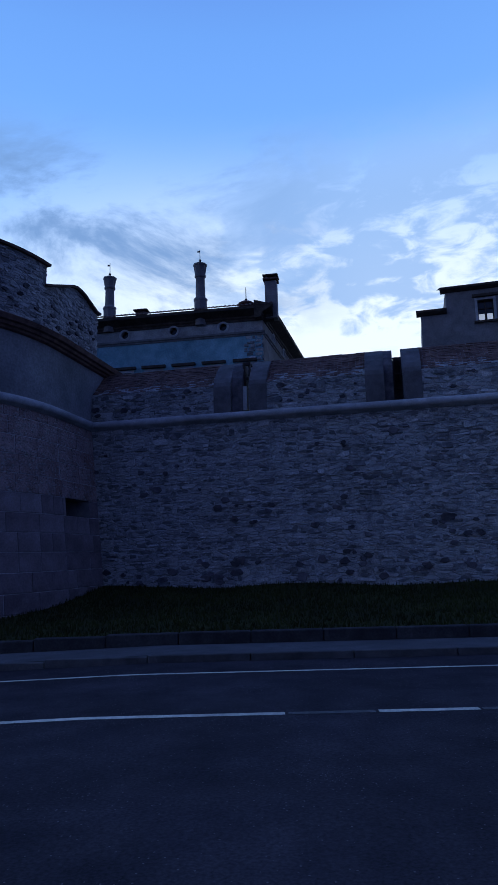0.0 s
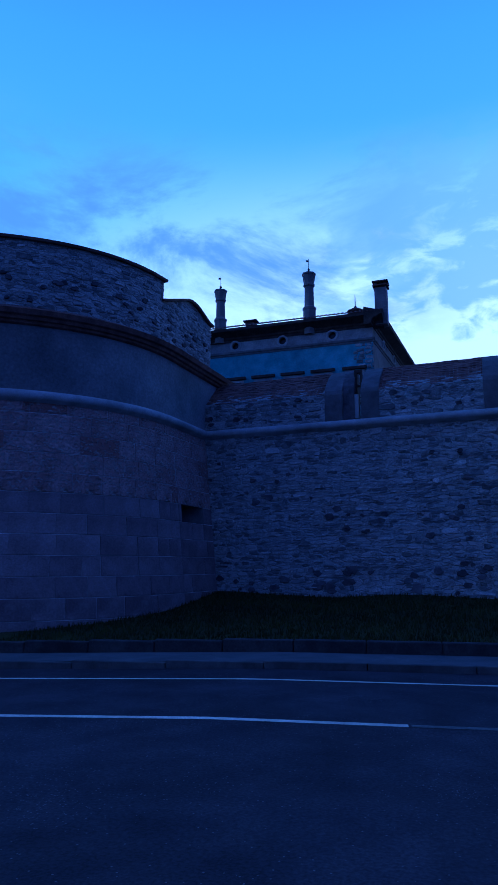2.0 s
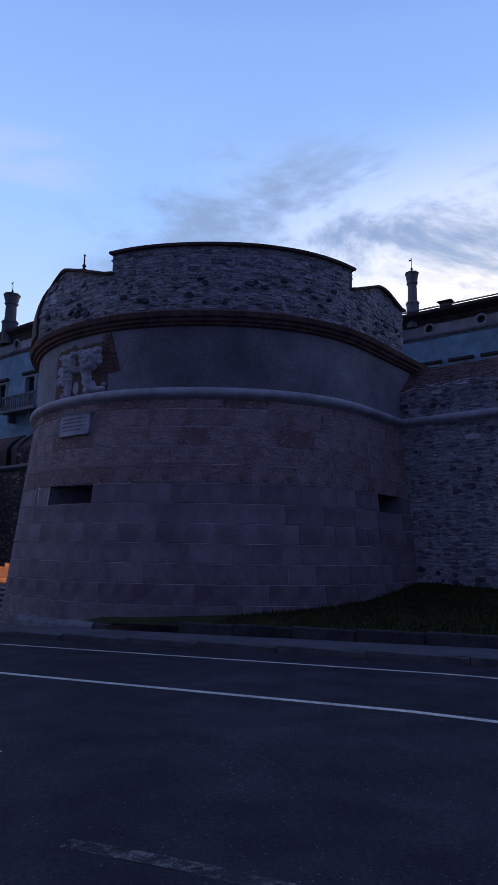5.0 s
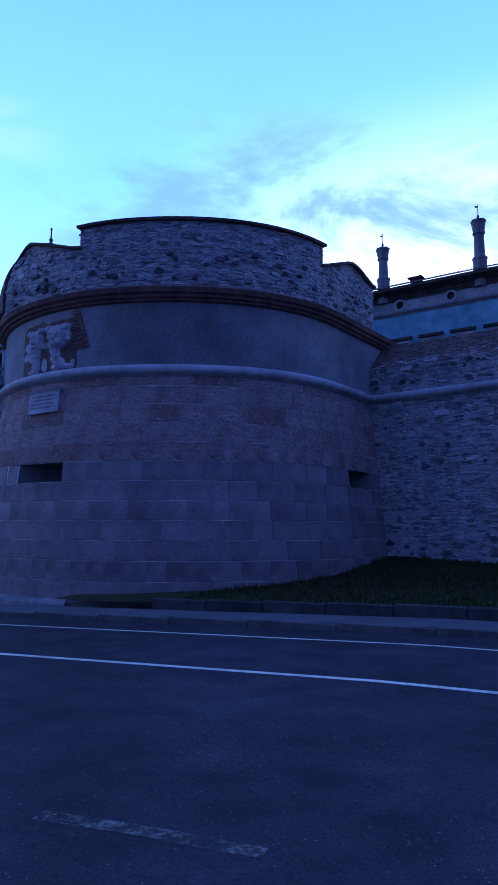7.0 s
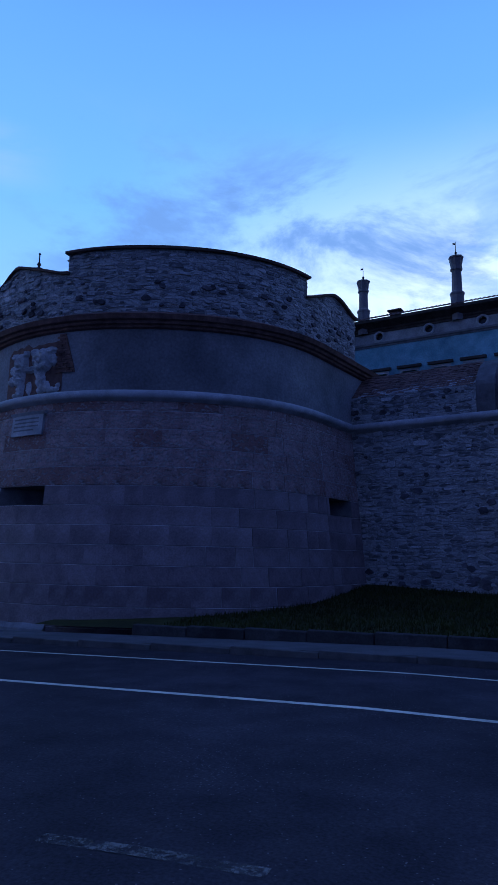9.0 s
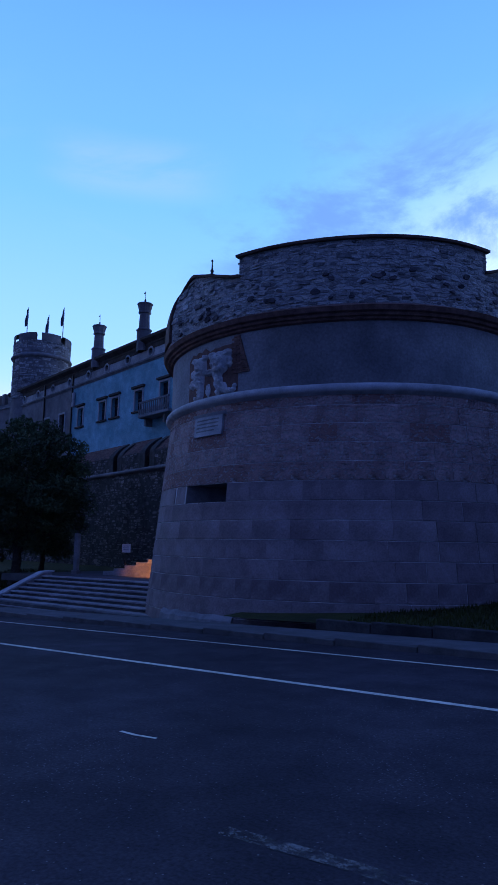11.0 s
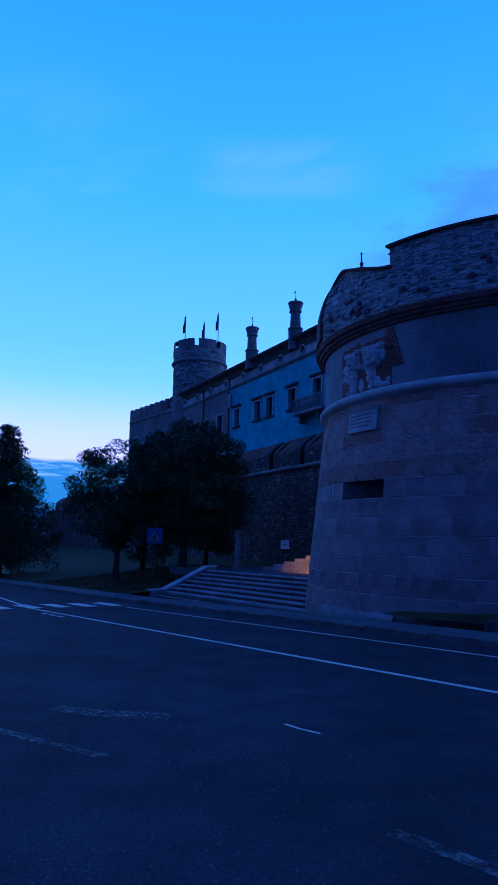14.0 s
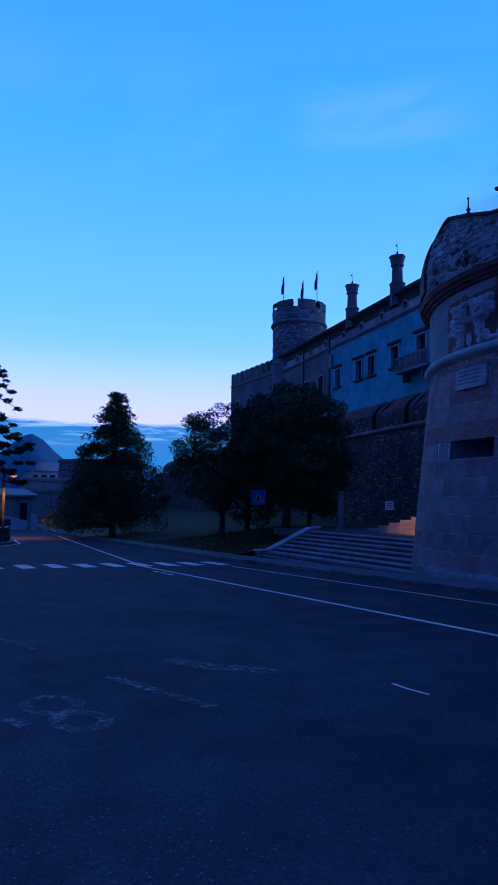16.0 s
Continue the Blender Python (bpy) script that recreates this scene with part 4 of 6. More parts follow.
# ---------------------------------------------------------------- palace
class Face:
    """A facade: s along it, z up, d out from it."""

    def __init__(self, origin, degrees_, owner):
        a = radians(degrees_)
        self.o, self.u, self.v, self.a, self.owner = Vector(origin), Vector((math.cos(a), math.sin(a), 0)), Vector((-math.sin(a), math.cos(a), 0)), a, owner

    def p(self, s, z, d=0.0):
        q = self.o + self.u * s - self.v * d
        return (q.x, q.y, z)

    def bar(self, name, s0, s1, z0, z1, d0, d1, mat, parent=None, label="", bevel=0.0):
        c = Vector(self.p((s0 + s1) / 2, (z0 + z1) / 2, (d0 + d1) / 2))
        return boxed(name, c, (abs(s1 - s0), abs(d1 - d0), abs(z1 - z0)), mat, parent or self.owner, self.a, bevel, label)

    def wall(self, s0, s1, z0, z1, holes, mat, label="", thick=0.4):
        ss = sorted({s0, s1, *[h[0] for h in holes], *[h[1] for h in holes]})
        zs = sorted({z0, z1, *[h[2] for h in holes], *[h[3] for h in holes]})
        ss, zs = [s for s in ss if s0 <= s <= s1], [z for z in zs if z0 <= z <= z1]
        vs, fs = [], []

        def quad(*pts):
            k = len(vs)
            vs.extend(pts)
            fs.append((k, k + 1, k + 2, k + 3))

        for i in range(len(ss) - 1):
            for j in range(len(zs) - 1):
                sm, zm = (ss[i] + ss[i + 1]) / 2, (zs[j] + zs[j + 1]) / 2
                if any(h[0] < sm < h[1] and h[2] < zm < h[3] for h in holes):
                    continue
                quad(self.p(ss[i], zs[j]), self.p(ss[i + 1], zs[j]), self.p(ss[i + 1], zs[j + 1]), self.p(ss[i], zs[j + 1]))
        for a, b, lo, hi in holes:
            quad(self.p(a, lo), self.p(a, hi), self.p(a, hi, -thick), self.p(a, lo, -thick))
            quad(self.p(b, hi), self.p(b, lo), self.p(b, lo, -thick), self.p(b, hi, -thick))
            quad(self.p(a, hi), self.p(b, hi), self.p(b, hi, -thick), self.p(a, hi, -thick))
            quad(self.p(b, lo), self.p(a, lo), self.p(a, lo, -thick), self.p(b, lo, -thick))
        quad(self.p(s0, z0), self.p(s0, z1), self.p(s0, z1, -thick), self.p(s0, z0, -thick))
        quad(self.p(s1, z1), self.p(s1, z0), self.p(s1, z0, -thick), self.p(s1, z1, -thick))
        return raw("wall", vs, fs, mat, self.owner, label)

    def window(self, s0, s1, z0, z1, hood=True, mat=TRIM):
        w = new("window")
        w.parent = self.owner
        t = 0.16
        for a, b, lo, hi in ((s0 - t, s0, z0, z1), (s1, s1 + t, z0, z1), (s0 - t, s1 + t, z1, z1 + t)):
            self.bar("frame", a, b, lo, hi, -0.05, 0.06, mat, w)
        self.bar("sill", s0 - 0.28, s1 + 0.28, z0 - 0.14, z0, -0.05, 0.16, DARKWOOD, w, "dark stone sill")
        if hood:
            self.bar("hood", s0 - 0.32, s1 + 0.32, z1 + t + 0.05, z1 + t + 0.22, -0.05, 0.22, DARKWOOD, w, "dark projecting hood moulding")
        self.bar("pane", s0, s1, z0, z1, -0.30, -0.28, GLASS, w)
        m = (s0 + s1) / 2
        self.bar("mullion", m - 0.03, m + 0.03, z0, z1, -0.28, -0.23, DARKWOOD, w)
        zm = z0 + (z1 - z0) * 0.62
        self.bar("transom", s0, s1, zm - 0.03, zm + 0.03, -0.27, -0.22, DARKWOOD, w)

    def oculus(self, s, z, r=0.30, mat=FRIEZE, half=0.55):
        """Fills a square hole with a plate that has a round opening, and a pale ring round it."""
        o = new("oculus")
        o.parent = self.owner
        n_ = 24
        vs, fs = [], []
        for k in range(n_):
            a = 2 * math.pi * k / n_
            c, sn = math.cos(a), math.sin(a)
            e = half / max(abs(c), abs(sn))
            vs += [self.p(s + e * c, z + e * sn), self.p(s + r * c, z + r * sn), self.p(s + r * c, z + r * sn, -0.3)]
        for k in range(n_):
            i, j = 3 * k, 3 * ((k + 1) % n_)
            fs += [(i, j, j + 1, i + 1), (i + 1, j + 1, j + 2, i + 2)]
        raw("plate", vs, fs, mat, o)
        vs, fs = [], []
        for k in range(n_):
            a = 2 * math.pi * k / n_
            c, sn = math.cos(a), math.sin(a)
            vs += [self.p(s + q * c, z + q * sn, d) for q, d in ((r - 0.01, -0.05), (r - 0.01, 0.05), (r + 0.06, 0.08), (r + 0.13, 0.05), (r + 0.13, -0.02))]
        for k in range(n_):
            i, j = 5 * k, 5 * ((k + 1) % n_)
            fs += [(i + m, j + m, j + m + 1, i + m + 1) for m in range(4)]
        raw("ring", vs, fs, TRIM, o, "pale stone ring")
        raw("pane", [self.p(s + (r + 0.05) * math.cos(2 * math.pi * k / n_), z + (r + 0.05) * math.sin(2 * math.pi * k / n_), -0.28) for k in range(n_)], [tuple(range(n_))], GLASS, o)

    def sweep(self, name, s0, s1, profile, mat, label=""):
        return strip(name, [[self.p(s0, z, d), self.p(s1, z, d)] for d, z in profile], mat, self.owner, label, True)


def chimney(x, y, z, height, r=0.42, turned=True, sq=0.0):
    """A tall chimney: moulded base, shaft, flared crown and finial; or a plain square stack."""
    c = thing("chimney", "tall dark brick chimney with flared crown and finial" if turned else "square brick chimney stack with flat cap", "chimney", "palace chimneys")
    h = height
    if turned:
        lathe("base", (x, y, z - 1.2), [(r * 1.02, 0), (r * 1.02, 1.2 + h * 0.16), (r * 1.12, 1.2 + h * 0.18), (r * 1.12, 1.2 + h * 0.22), (r * 0.86, 1.2 + h * 0.25)], GREYWALL, c, 8, smooth=False)
        lathe("shaft", (x, y, z), [(r * 0.80, h * 0.24), (r * 0.72, h * 0.70)], GREYWALL, c, 12, smooth=False)
        lathe("crown", (x, y, z), [(r * 0.72, h * 0.68), (r * 0.92, h * 0.70), (r * 0.92, h * 0.745), (r * 0.84, h * 0.76), (r * 1.06, h * 0.94), (r * 1.14, h * 0.95), (r * 1.14, h * 0.985), (r * 0.9, h * 0.99), (0.01, h * 1.0)], GREYWALL, c, 8, smooth=False)
        lathe("finial", (x, y, z + h), [(0.10, -0.02), (0.13, 0.06), (0.05, 0.14), (0.05, 0.18), (0.10, 0.26), (0.04, 0.34), (0.022, 0.40), (0.018, 1.05), (0.005, 1.07)], IRON, c, 8, "iron finial with ball")
        raw("vane", [(x + a, y + b, z + h + q) for b in (-0.008, 0.008) for a, q in ((0.0, 0.84), (-0.20, 0.86), (-0.15, 0.91), (-0.20, 0.97), (0.0, 0.97))],
            [(0, 1, 2, 3, 4), (9, 8, 7, 6, 5)] + [(i, (i + 1) % 5, 5 + (i + 1) % 5, 5 + i) for i in range(5)], IRON, c, "small iron weather vane")
    else:
        boxed("stack", (x, y, z + h / 2 - 0.6), (0.78, 0.78, h + 0.6), GREYWALL, c, radians(-9), 0.02)
        boxed("cap", (x, y, z + h - 0.16), (1.0, 1.0, 0.10), BRICK, c, radians(-9), 0.015)
        for k in (-1, 1):
            boxed("leg", (x + 0.3 * k, y, z + h - 0.02), (0.16, 0.6, 0.2), GREYWALL, c, radians(-9))
        boxed("cover", (x, y, z + h + 0.10), (1.02, 1.02, 0.09), ROOFTILE, c, radians(-9), 0.01)
    return c


CORNICE = [(-0.1, 16.98), (0.06, 17.0), (0.06, 17.14), (0.14, 17.20), (0.14, 17.32), (0.30, 17.40), (0.66, 17.58), (0.72, 17.60), (0.72, 17.80), (-0.4, 18.20), (-0.4, 16.98)]
MOULD = [(-0.05, 15.98), (0.05, 16.0), (0.07, 16.10), (0.15, 16.14), (0.17, 16.26), (-0.05, 16.30)]

# rear wing, seen over the curtain wall
rear = thing("palace", "grey stone palace wing with oculus frieze, broad eaves and tiled roof", "palace")
fa = Face(Vector((1.65, 40.8, 0)) + Vector((0.156, 0.988, 0)) * 0.7, -9.0, rear)
s_in = -0.72
oc_a = [-13.66, -10.24, -6.82, -3.40]
fa.wall(-24, s_in, 16.10, 17.30, [(s - 0.5, s + 0.5, 16.22, 17.22) for s in oc_a], FRIEZE, "weathered frieze with round windows")
for s in oc_a:
    fa.oculus(s, 16.72, 0.27, FRIEZE, 0.5)
win_a = [(-12.55, -11.55), (-10.75, -9.75), (-8.68, -7.68), (-6.60, -5.62), (-4.54, -3.56), (-2.44, -1.48)]
fa.wall(-24, s_in, -0.6, 16.10, [(a, b, 12.0, 14.02) for a, b in win_a], FACADE, "pale blue-grey rendered wall")
for a, b in win_a:
    fa.window(a, b, 12.0, 14.02)
fa.sweep("frieze_moulding", -24, s_in + 0.16, MOULD, CUTSTONE, "dark stone moulding under the frieze")
fa.sweep("cornice", -24, 0.0, CORNICE, DARKWOOD, "dark deep eaves cornice")
# rough stone quoins at the corner
qr = random.Random(5)
qc = rubble_cells(qr, -1.75, s_in - 0.05, 9.0, 16.0, (0.22, 0.4), (0.25, 0.55))
rubble_mesh("quoin_rubble", qc, lambda s, z, d: fa.p(min(s, s_in), z, d + 0.02), RUBBLE, rear, 6, proud=(0.0, 0.04))
side = Face(Vector(fa.p(s_in, 0)), 76.0, rear)
side.wall(0, 14, -0.6, 17.30, [(s - 0.5, s + 0.5, 16.22, 17.22) for s in (3.2, 6.8)], GREYWALL, "grey side wall")
side.sweep("frieze_moulding", -0.1, 14, MOULD, CUTSTONE)
side.sweep("cornice", -0.72, 14, CORNICE, DARKWOOD)
for s in (3.2, 6.8):
    side.oculus(s, 16.72, 0.27, GREYWALL, 0.5)
# hipped roof with tile courses
ridge0, ridge1 = fa.p(-24, 20.6, -7), fa.p(-7.0, 20.6, -7)
e0, e1, e2 = fa.p(-24, 17.80, 0.72), fa.p(0.0, 17.80, 0.72), side.p(14, 17.80, 0.72)
e3 = fa.p(-24, 17.80, -14.5)
raw("roof", [e0, e1, ridge1, ridge0, e2, e3], [(0, 1, 2, 3), (1, 4, 2), (4, 5, 3, 2)], ROOFTILE, rear, "low brown tiled roof")
tv, tf = [], []
for i in range(86):
    s = -23.9 + 0.28 * i
    for (d, z, hw) in ((0.75, 17.83, 0.11), (0.0, 18.17, 0.11)):
        tv += [fa.p(s - hw, z, d), fa.p(s, z + 0.09, d), fa.p(s + hw, z, d)]
    k = 6 * i
    tf += [(k, k + 3, k + 4, k + 1), (k + 1, k + 4, k + 5, k + 2), (k, k + 1, k + 2)]
raw("eaves_tiles", tv, tf, ROOFTILE, rear, "row of curved eaves tiles")["kind"] = "stuff"
for s, zb, h in ((-11.40, 18.2, 2.85), (-4.93, 18.15, 3.25)):
    x, y, z = fa.p(s, zb, -0.1)
    chimney(x, y, z, h)
x, y, z = fa.p(-0.12, 18.0, -0.3)
chimney(x, y, z, 1.95, turned=False)
x, y, z = fa.p(-1.86, 18.2, -0.4)
vent = thing("roof_turret", "small domed roof vent with iron finial", "roof vent")
lathe("body", (x, y, z - 0.4), [(0.42, 0), (0.42, 0.45), (0.56, 0.48), (0.56, 0.58), (0.30, 0.72), (0.02, 0.78)], BRICK, vent, 12)
lathe("finial", (x, y, z + 0.36), [(0.09, 0), (0.10, 0.12), (0.03, 0.2), (0.02, 0.95), (0.005, 1.0)], IRON, vent, 8)
x, y, z = fa.p(-9.15, 18.15, -0.3)
cowl = thing("roof_cowl", "low dark roof cowl on the tiles", "roof vent")
boxed("body", (x, y, z + 0.0), (0.7, 0.5, 0.5), ROOFTILE, cowl, radians(-9), 0.02)
boxed("lid", (x, y, z + 0.31), (1.0, 0.8, 0.10), ROOFTILE, cowl, radians(-9), 0.03)

CORNICE_FRONT = [(d * 0.55 if d > 0 else d, z + (0.22 if z > 17.1 else 0.0)) for d, z in CORNICE]
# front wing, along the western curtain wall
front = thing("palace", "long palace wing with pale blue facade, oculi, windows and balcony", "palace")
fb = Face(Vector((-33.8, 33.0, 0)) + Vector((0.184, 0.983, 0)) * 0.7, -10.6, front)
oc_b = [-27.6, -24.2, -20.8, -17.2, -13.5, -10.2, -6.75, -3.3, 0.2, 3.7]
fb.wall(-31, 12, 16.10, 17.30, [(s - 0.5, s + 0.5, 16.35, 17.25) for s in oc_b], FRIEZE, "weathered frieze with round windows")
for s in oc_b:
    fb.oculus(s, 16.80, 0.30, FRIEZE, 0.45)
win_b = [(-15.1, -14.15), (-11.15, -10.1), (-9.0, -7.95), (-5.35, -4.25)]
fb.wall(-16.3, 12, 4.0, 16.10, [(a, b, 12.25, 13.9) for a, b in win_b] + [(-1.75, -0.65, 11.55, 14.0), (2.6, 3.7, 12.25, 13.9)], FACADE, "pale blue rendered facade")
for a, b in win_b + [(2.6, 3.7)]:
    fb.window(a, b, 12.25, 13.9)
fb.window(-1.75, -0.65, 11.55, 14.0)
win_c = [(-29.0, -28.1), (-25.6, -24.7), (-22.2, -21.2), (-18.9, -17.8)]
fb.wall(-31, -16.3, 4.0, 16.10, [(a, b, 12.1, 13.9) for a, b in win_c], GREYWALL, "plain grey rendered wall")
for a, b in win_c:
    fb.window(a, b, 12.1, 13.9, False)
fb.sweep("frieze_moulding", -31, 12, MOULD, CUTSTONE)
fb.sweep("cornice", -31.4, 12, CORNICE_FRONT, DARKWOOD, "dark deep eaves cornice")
for s in (-16.35, -22.4):
    fb.bar("downpipe", s - 0.06, s + 0.06, 6.0, 17.4, 0.03, 0.15, IRON, None, "iron downpipe")
balcony = new("balcony")
balcony.parent = front
fb.bar("slab", -3.2, 0.8, 11.30, 11.52, -0.02, 1.0, CUTSTONE, balcony, "stone balcony slab")
fb.bar("rail", -3.2, 0.8, 12.40, 12.52, 0.86, 1.0, CUTSTONE, balcony)
for k in range(15):
    s = -3.1 + 0.27 * k
    x, y, z = fb.p(s, 11.52, 0.93)
    lathe("baluster", (x, y, z), [(0.05, 0), (0.09, 0.25), (0.045, 0.55), (0.06, 0.88)], CUTSTONE, balcony, 6)
for s in (-2.8, -0.3):
    fb.bar("bracket", s - 0.12, s + 0.12, 10.7, 11.30, -0.02, 0.6, CUTSTONE, balcony)
# peeling statue bracket at the join of the two walls
fb.bar("niche_bracket", -16.15, -15.75, 14.2, 15.6, 0.0, 0.25, TRIM, None, "weathered stone bracket", 0.08)
raw("roof", [fb.p(-31.4, 18.02, 0.40), fb.p(12, 18.02, 0.40), fb.p(12, 20.6, -7), fb.p(-31.4, 20.6, -7), fb.p(-31.4, 17.8, -14), fb.p(12, 17.8, -14)], [(0, 1, 2, 3), (3, 2, 5, 4)], ROOFTILE, front, "low brown tiled roof")
fb.bar("end_wall", -31.05, -30.75, 3.5, 17.5, -13.5, -0.1, GREYWALL)
for s, zb, h in ((-12.1, 18.35, 2.75), (-4.6, 18.25, 2.85)):
    x, y, z = fb.p(s, zb, -0.1)
    chimney(x, y, z, h, 0.56)

# battlemented block beyond
block = thing("battlement_wall", "dark stone castle wall with forked battlements", "castle wall")
fc = Face((-62.5, 39.2, 0), -3.0, block)
fc.wall(-13.2, 0, 3.0, 16.9, [(a, a + 0.9, 13.0, 14.4) for a in (-11.5, -8.5)], GREYWALL, "dark weathered wall")
for a in (-11.5, -8.5):
    fc.window(a, a + 0.9, 13.0, 14.4, False)
fc.bar("end_wall", -13.25, -12.8, 3.0, 17.0, -12, -0.05, GREYWALL)
fc.sweep("string", -13.2, 0, [(0, 16.4), (0.12, 16.45), (0.12, 16.6), (0, 16.65)], CUTSTONE)
for k in range(10):
    s = -13.2 + 1.35 * k
    fc.bar("merlon", s, s + 0.62, 16.9, 18.2, -0.5, 0.02, GREYWALL, None, "", 0.04)

# round keep with flags
keep = thing("round_tower", "round stone tower with battlements", "tower")
KX, KY = -62.4, 41.6
lathe("body", (KX, KY, 0), [(3.0, 2), (3.0, 21.8)], GREYWALL, keep, 40)
lathe("band", (KX, KY, 0), [(3.0, 21.6), (3.2, 21.7), (3.28, 21.85), (3.2, 22.0), (3.06, 22.1)], CUTSTONE, keep, 40, "rounded stone band")
lathe("crown_wall", (KX, KY, 0), [(3.06, 22.0), (3.06, 23.5), (2.5, 23.5), (2.5, 22.0)], GREYWALL, keep, 40)
for k in range(7):
    a0 = 2 * math.pi * k / 7 + 0.25
    lathe("merlon", (KX, KY, 0), [(3.08, 23.4), (3.08, 24.3), (2.8, 24.42), (2.5, 24.3), (2.5, 23.4)], GREYWALL, keep, 8, "", False, a0, 2 * math.pi / 7 * 0.78)
kr = random.Random(9)
kc = rubble_cells(kr, -5.2, 5.2, 17.0, 23.5, (0.2, 0.4), (0.3, 0.9))


def on_keep(s, z, d):
    a = radians(-33.7 - 90) + s / 3.06 + radians(60)
    r = (3.02 if z < 22 else 3.07) + d
    return (KX + r * math.cos(a), KY + r * math.sin(a), z)


rubble_mesh("rubble", kc, on_keep, RUBBLE, keep, 10, proud=(-0.02, 0.04))
for ox, oy, top in ((-1.0, -1.5, 28.0), (0.25, 0.37, 27.4), (1.15, 1.7, 28.5)):
    fl = thing("flagpole", "thin flagpole with a limp flag on the tower", "flagpole", "tower flags")
    x, y = KX + ox, KY + oy
    lathe("pole", (x, y, 22.0), [(0.06, 0), (0.04, top - 22.0), (0.0, top - 21.95)], GALV, fl, 8)
    bm = bmesh.new()
    prev = None
    for k in range(9):
        z = top - 0.2 - 0.22 * k
        w = 0.12 + 0.30 * min(1, k / 4) * (1 - 0.08 * max(0, k - 5))
        row = [bm.verts.new((x - 0.03 - w * j / 4, y + 0.10 * math.sin(j * 2.1 + k * 0.4), z - 0.10 * j / 4 * k * 0.3)) for j in range(5)]
        if prev:
            for j in range(4):
                bm.faces.new((prev[j], prev[j + 1], row[j + 1], row[j]))
        prev = row
    fo = part("flag", bm, FLAGCLOTH, fl, "limp dark flag", True)
    so = fo.modifiers.new("thick", "SOLIDIFY")
    so.thickness = 0.02

# house to the right
house = thing("castle_house", "plain grey castle house with tiled roof and small window", "house")
fh = Face((13.9, 43.8, 0), -14.0, house)
fh.wall(0, 12, -0.6, 19.55, [(2.05, 3.10, 17.1, 18.6), (6.5, 7.5, 17.1, 18.6)], GREYWALL, "grey rendered wall")
fh.window(2.05, 3.10, 17.1, 18.6)
fh.window(6.5, 7.5, 17.1, 18.6)
# weak added glow stands in for sky showing in the lower panes
PANE_GLOW = glowing("pane sky glow", (0.75, 0.86, 1.0), 0.4)
for a, b in ((2.12, 2.5), (2.66, 3.02)):
    fh.bar("sky_pane", a, b, 17.18, 17.66, -0.27, -0.26, PANE_GLOW, None, "pane with added glow for pale sky")
fh.sweep("eaves", -0.35, 12, [(-0.1, 19.35), (0.10, 19.4), (0.32, 19.55), (0.34, 19.70), (-1.0, 20.1), (-0.1, 19.6)], DARKWOOD, "dark eaves")
raw("roof", [fh.p(-0.35, 19.7, 0.34), fh.p(12, 19.7, 0.34), fh.p(12, 21.6, -5), fh.p(-0.35, 21.6, -5)], [(0, 1, 2, 3)], ROOFTILE, house, "brown tiled roof")
fh.bar("end_wall", 0.0, 0.3, -0.6, 19.6, -8, -0.02, GREYWALL)
fh.wall(-1.75, 0.0, -0.6, 18.0, [], GREYWALL) 
fh.bar("wing_body", -1.72, 0.0, -0.6, 18.0, -6, -0.45, GREYWALL)
fh.sweep("wing_eaves", -2.05, 0.0, [(-0.1, 17.85), (0.14, 17.9), (0.32, 18.05), (0.34, 18.2), (-1.2, 18.6), (-0.1, 18.1)], DARKWOOD)


# ---------------------------------------------------------------- details of the bastion
pl = thing("plaque", "pale stone inscription plaque on the bastion", "plaque")
qs = [-92.3 + 11.5 * i / 6 for i in range(7)]
strip("slab", [[plan(q, batter(z) + d, z) for q in qs] for d, z in ((-0.05, 5.55), (0.09, 5.55), (0.11, 6.25), (-0.05, 6.25))], TRIM, pl, "", True)
strip("cornice", [[plan(q, batter(z) + d, z) for q in [-93.0 + 12.9 * i / 6 for i in range(7)]] for d, z in ((-0.05, 6.25), (0.12, 6.25), (0.19, 6.34), (-0.05, 6.38))], TRIM, pl, "", True)
for k in range(4):
    z = 6.12 - 0.13 * k
    strip("text_bar", [[plan(q, batter(z) + 0.100 + 0.01, zz) for q in [-91.3 + (9.2 - 1.5 * (k == 3)) * i / 6 for i in range(7)]] for zz in (z - 0.025, z + 0.025)], CUTSTONE, pl)

# carved coat of arms: two lobed wings about a central arch, on a patch of bare brick
arms = thing("stone_relief", "weathered pale stone heraldic relief on the drum", "relief")


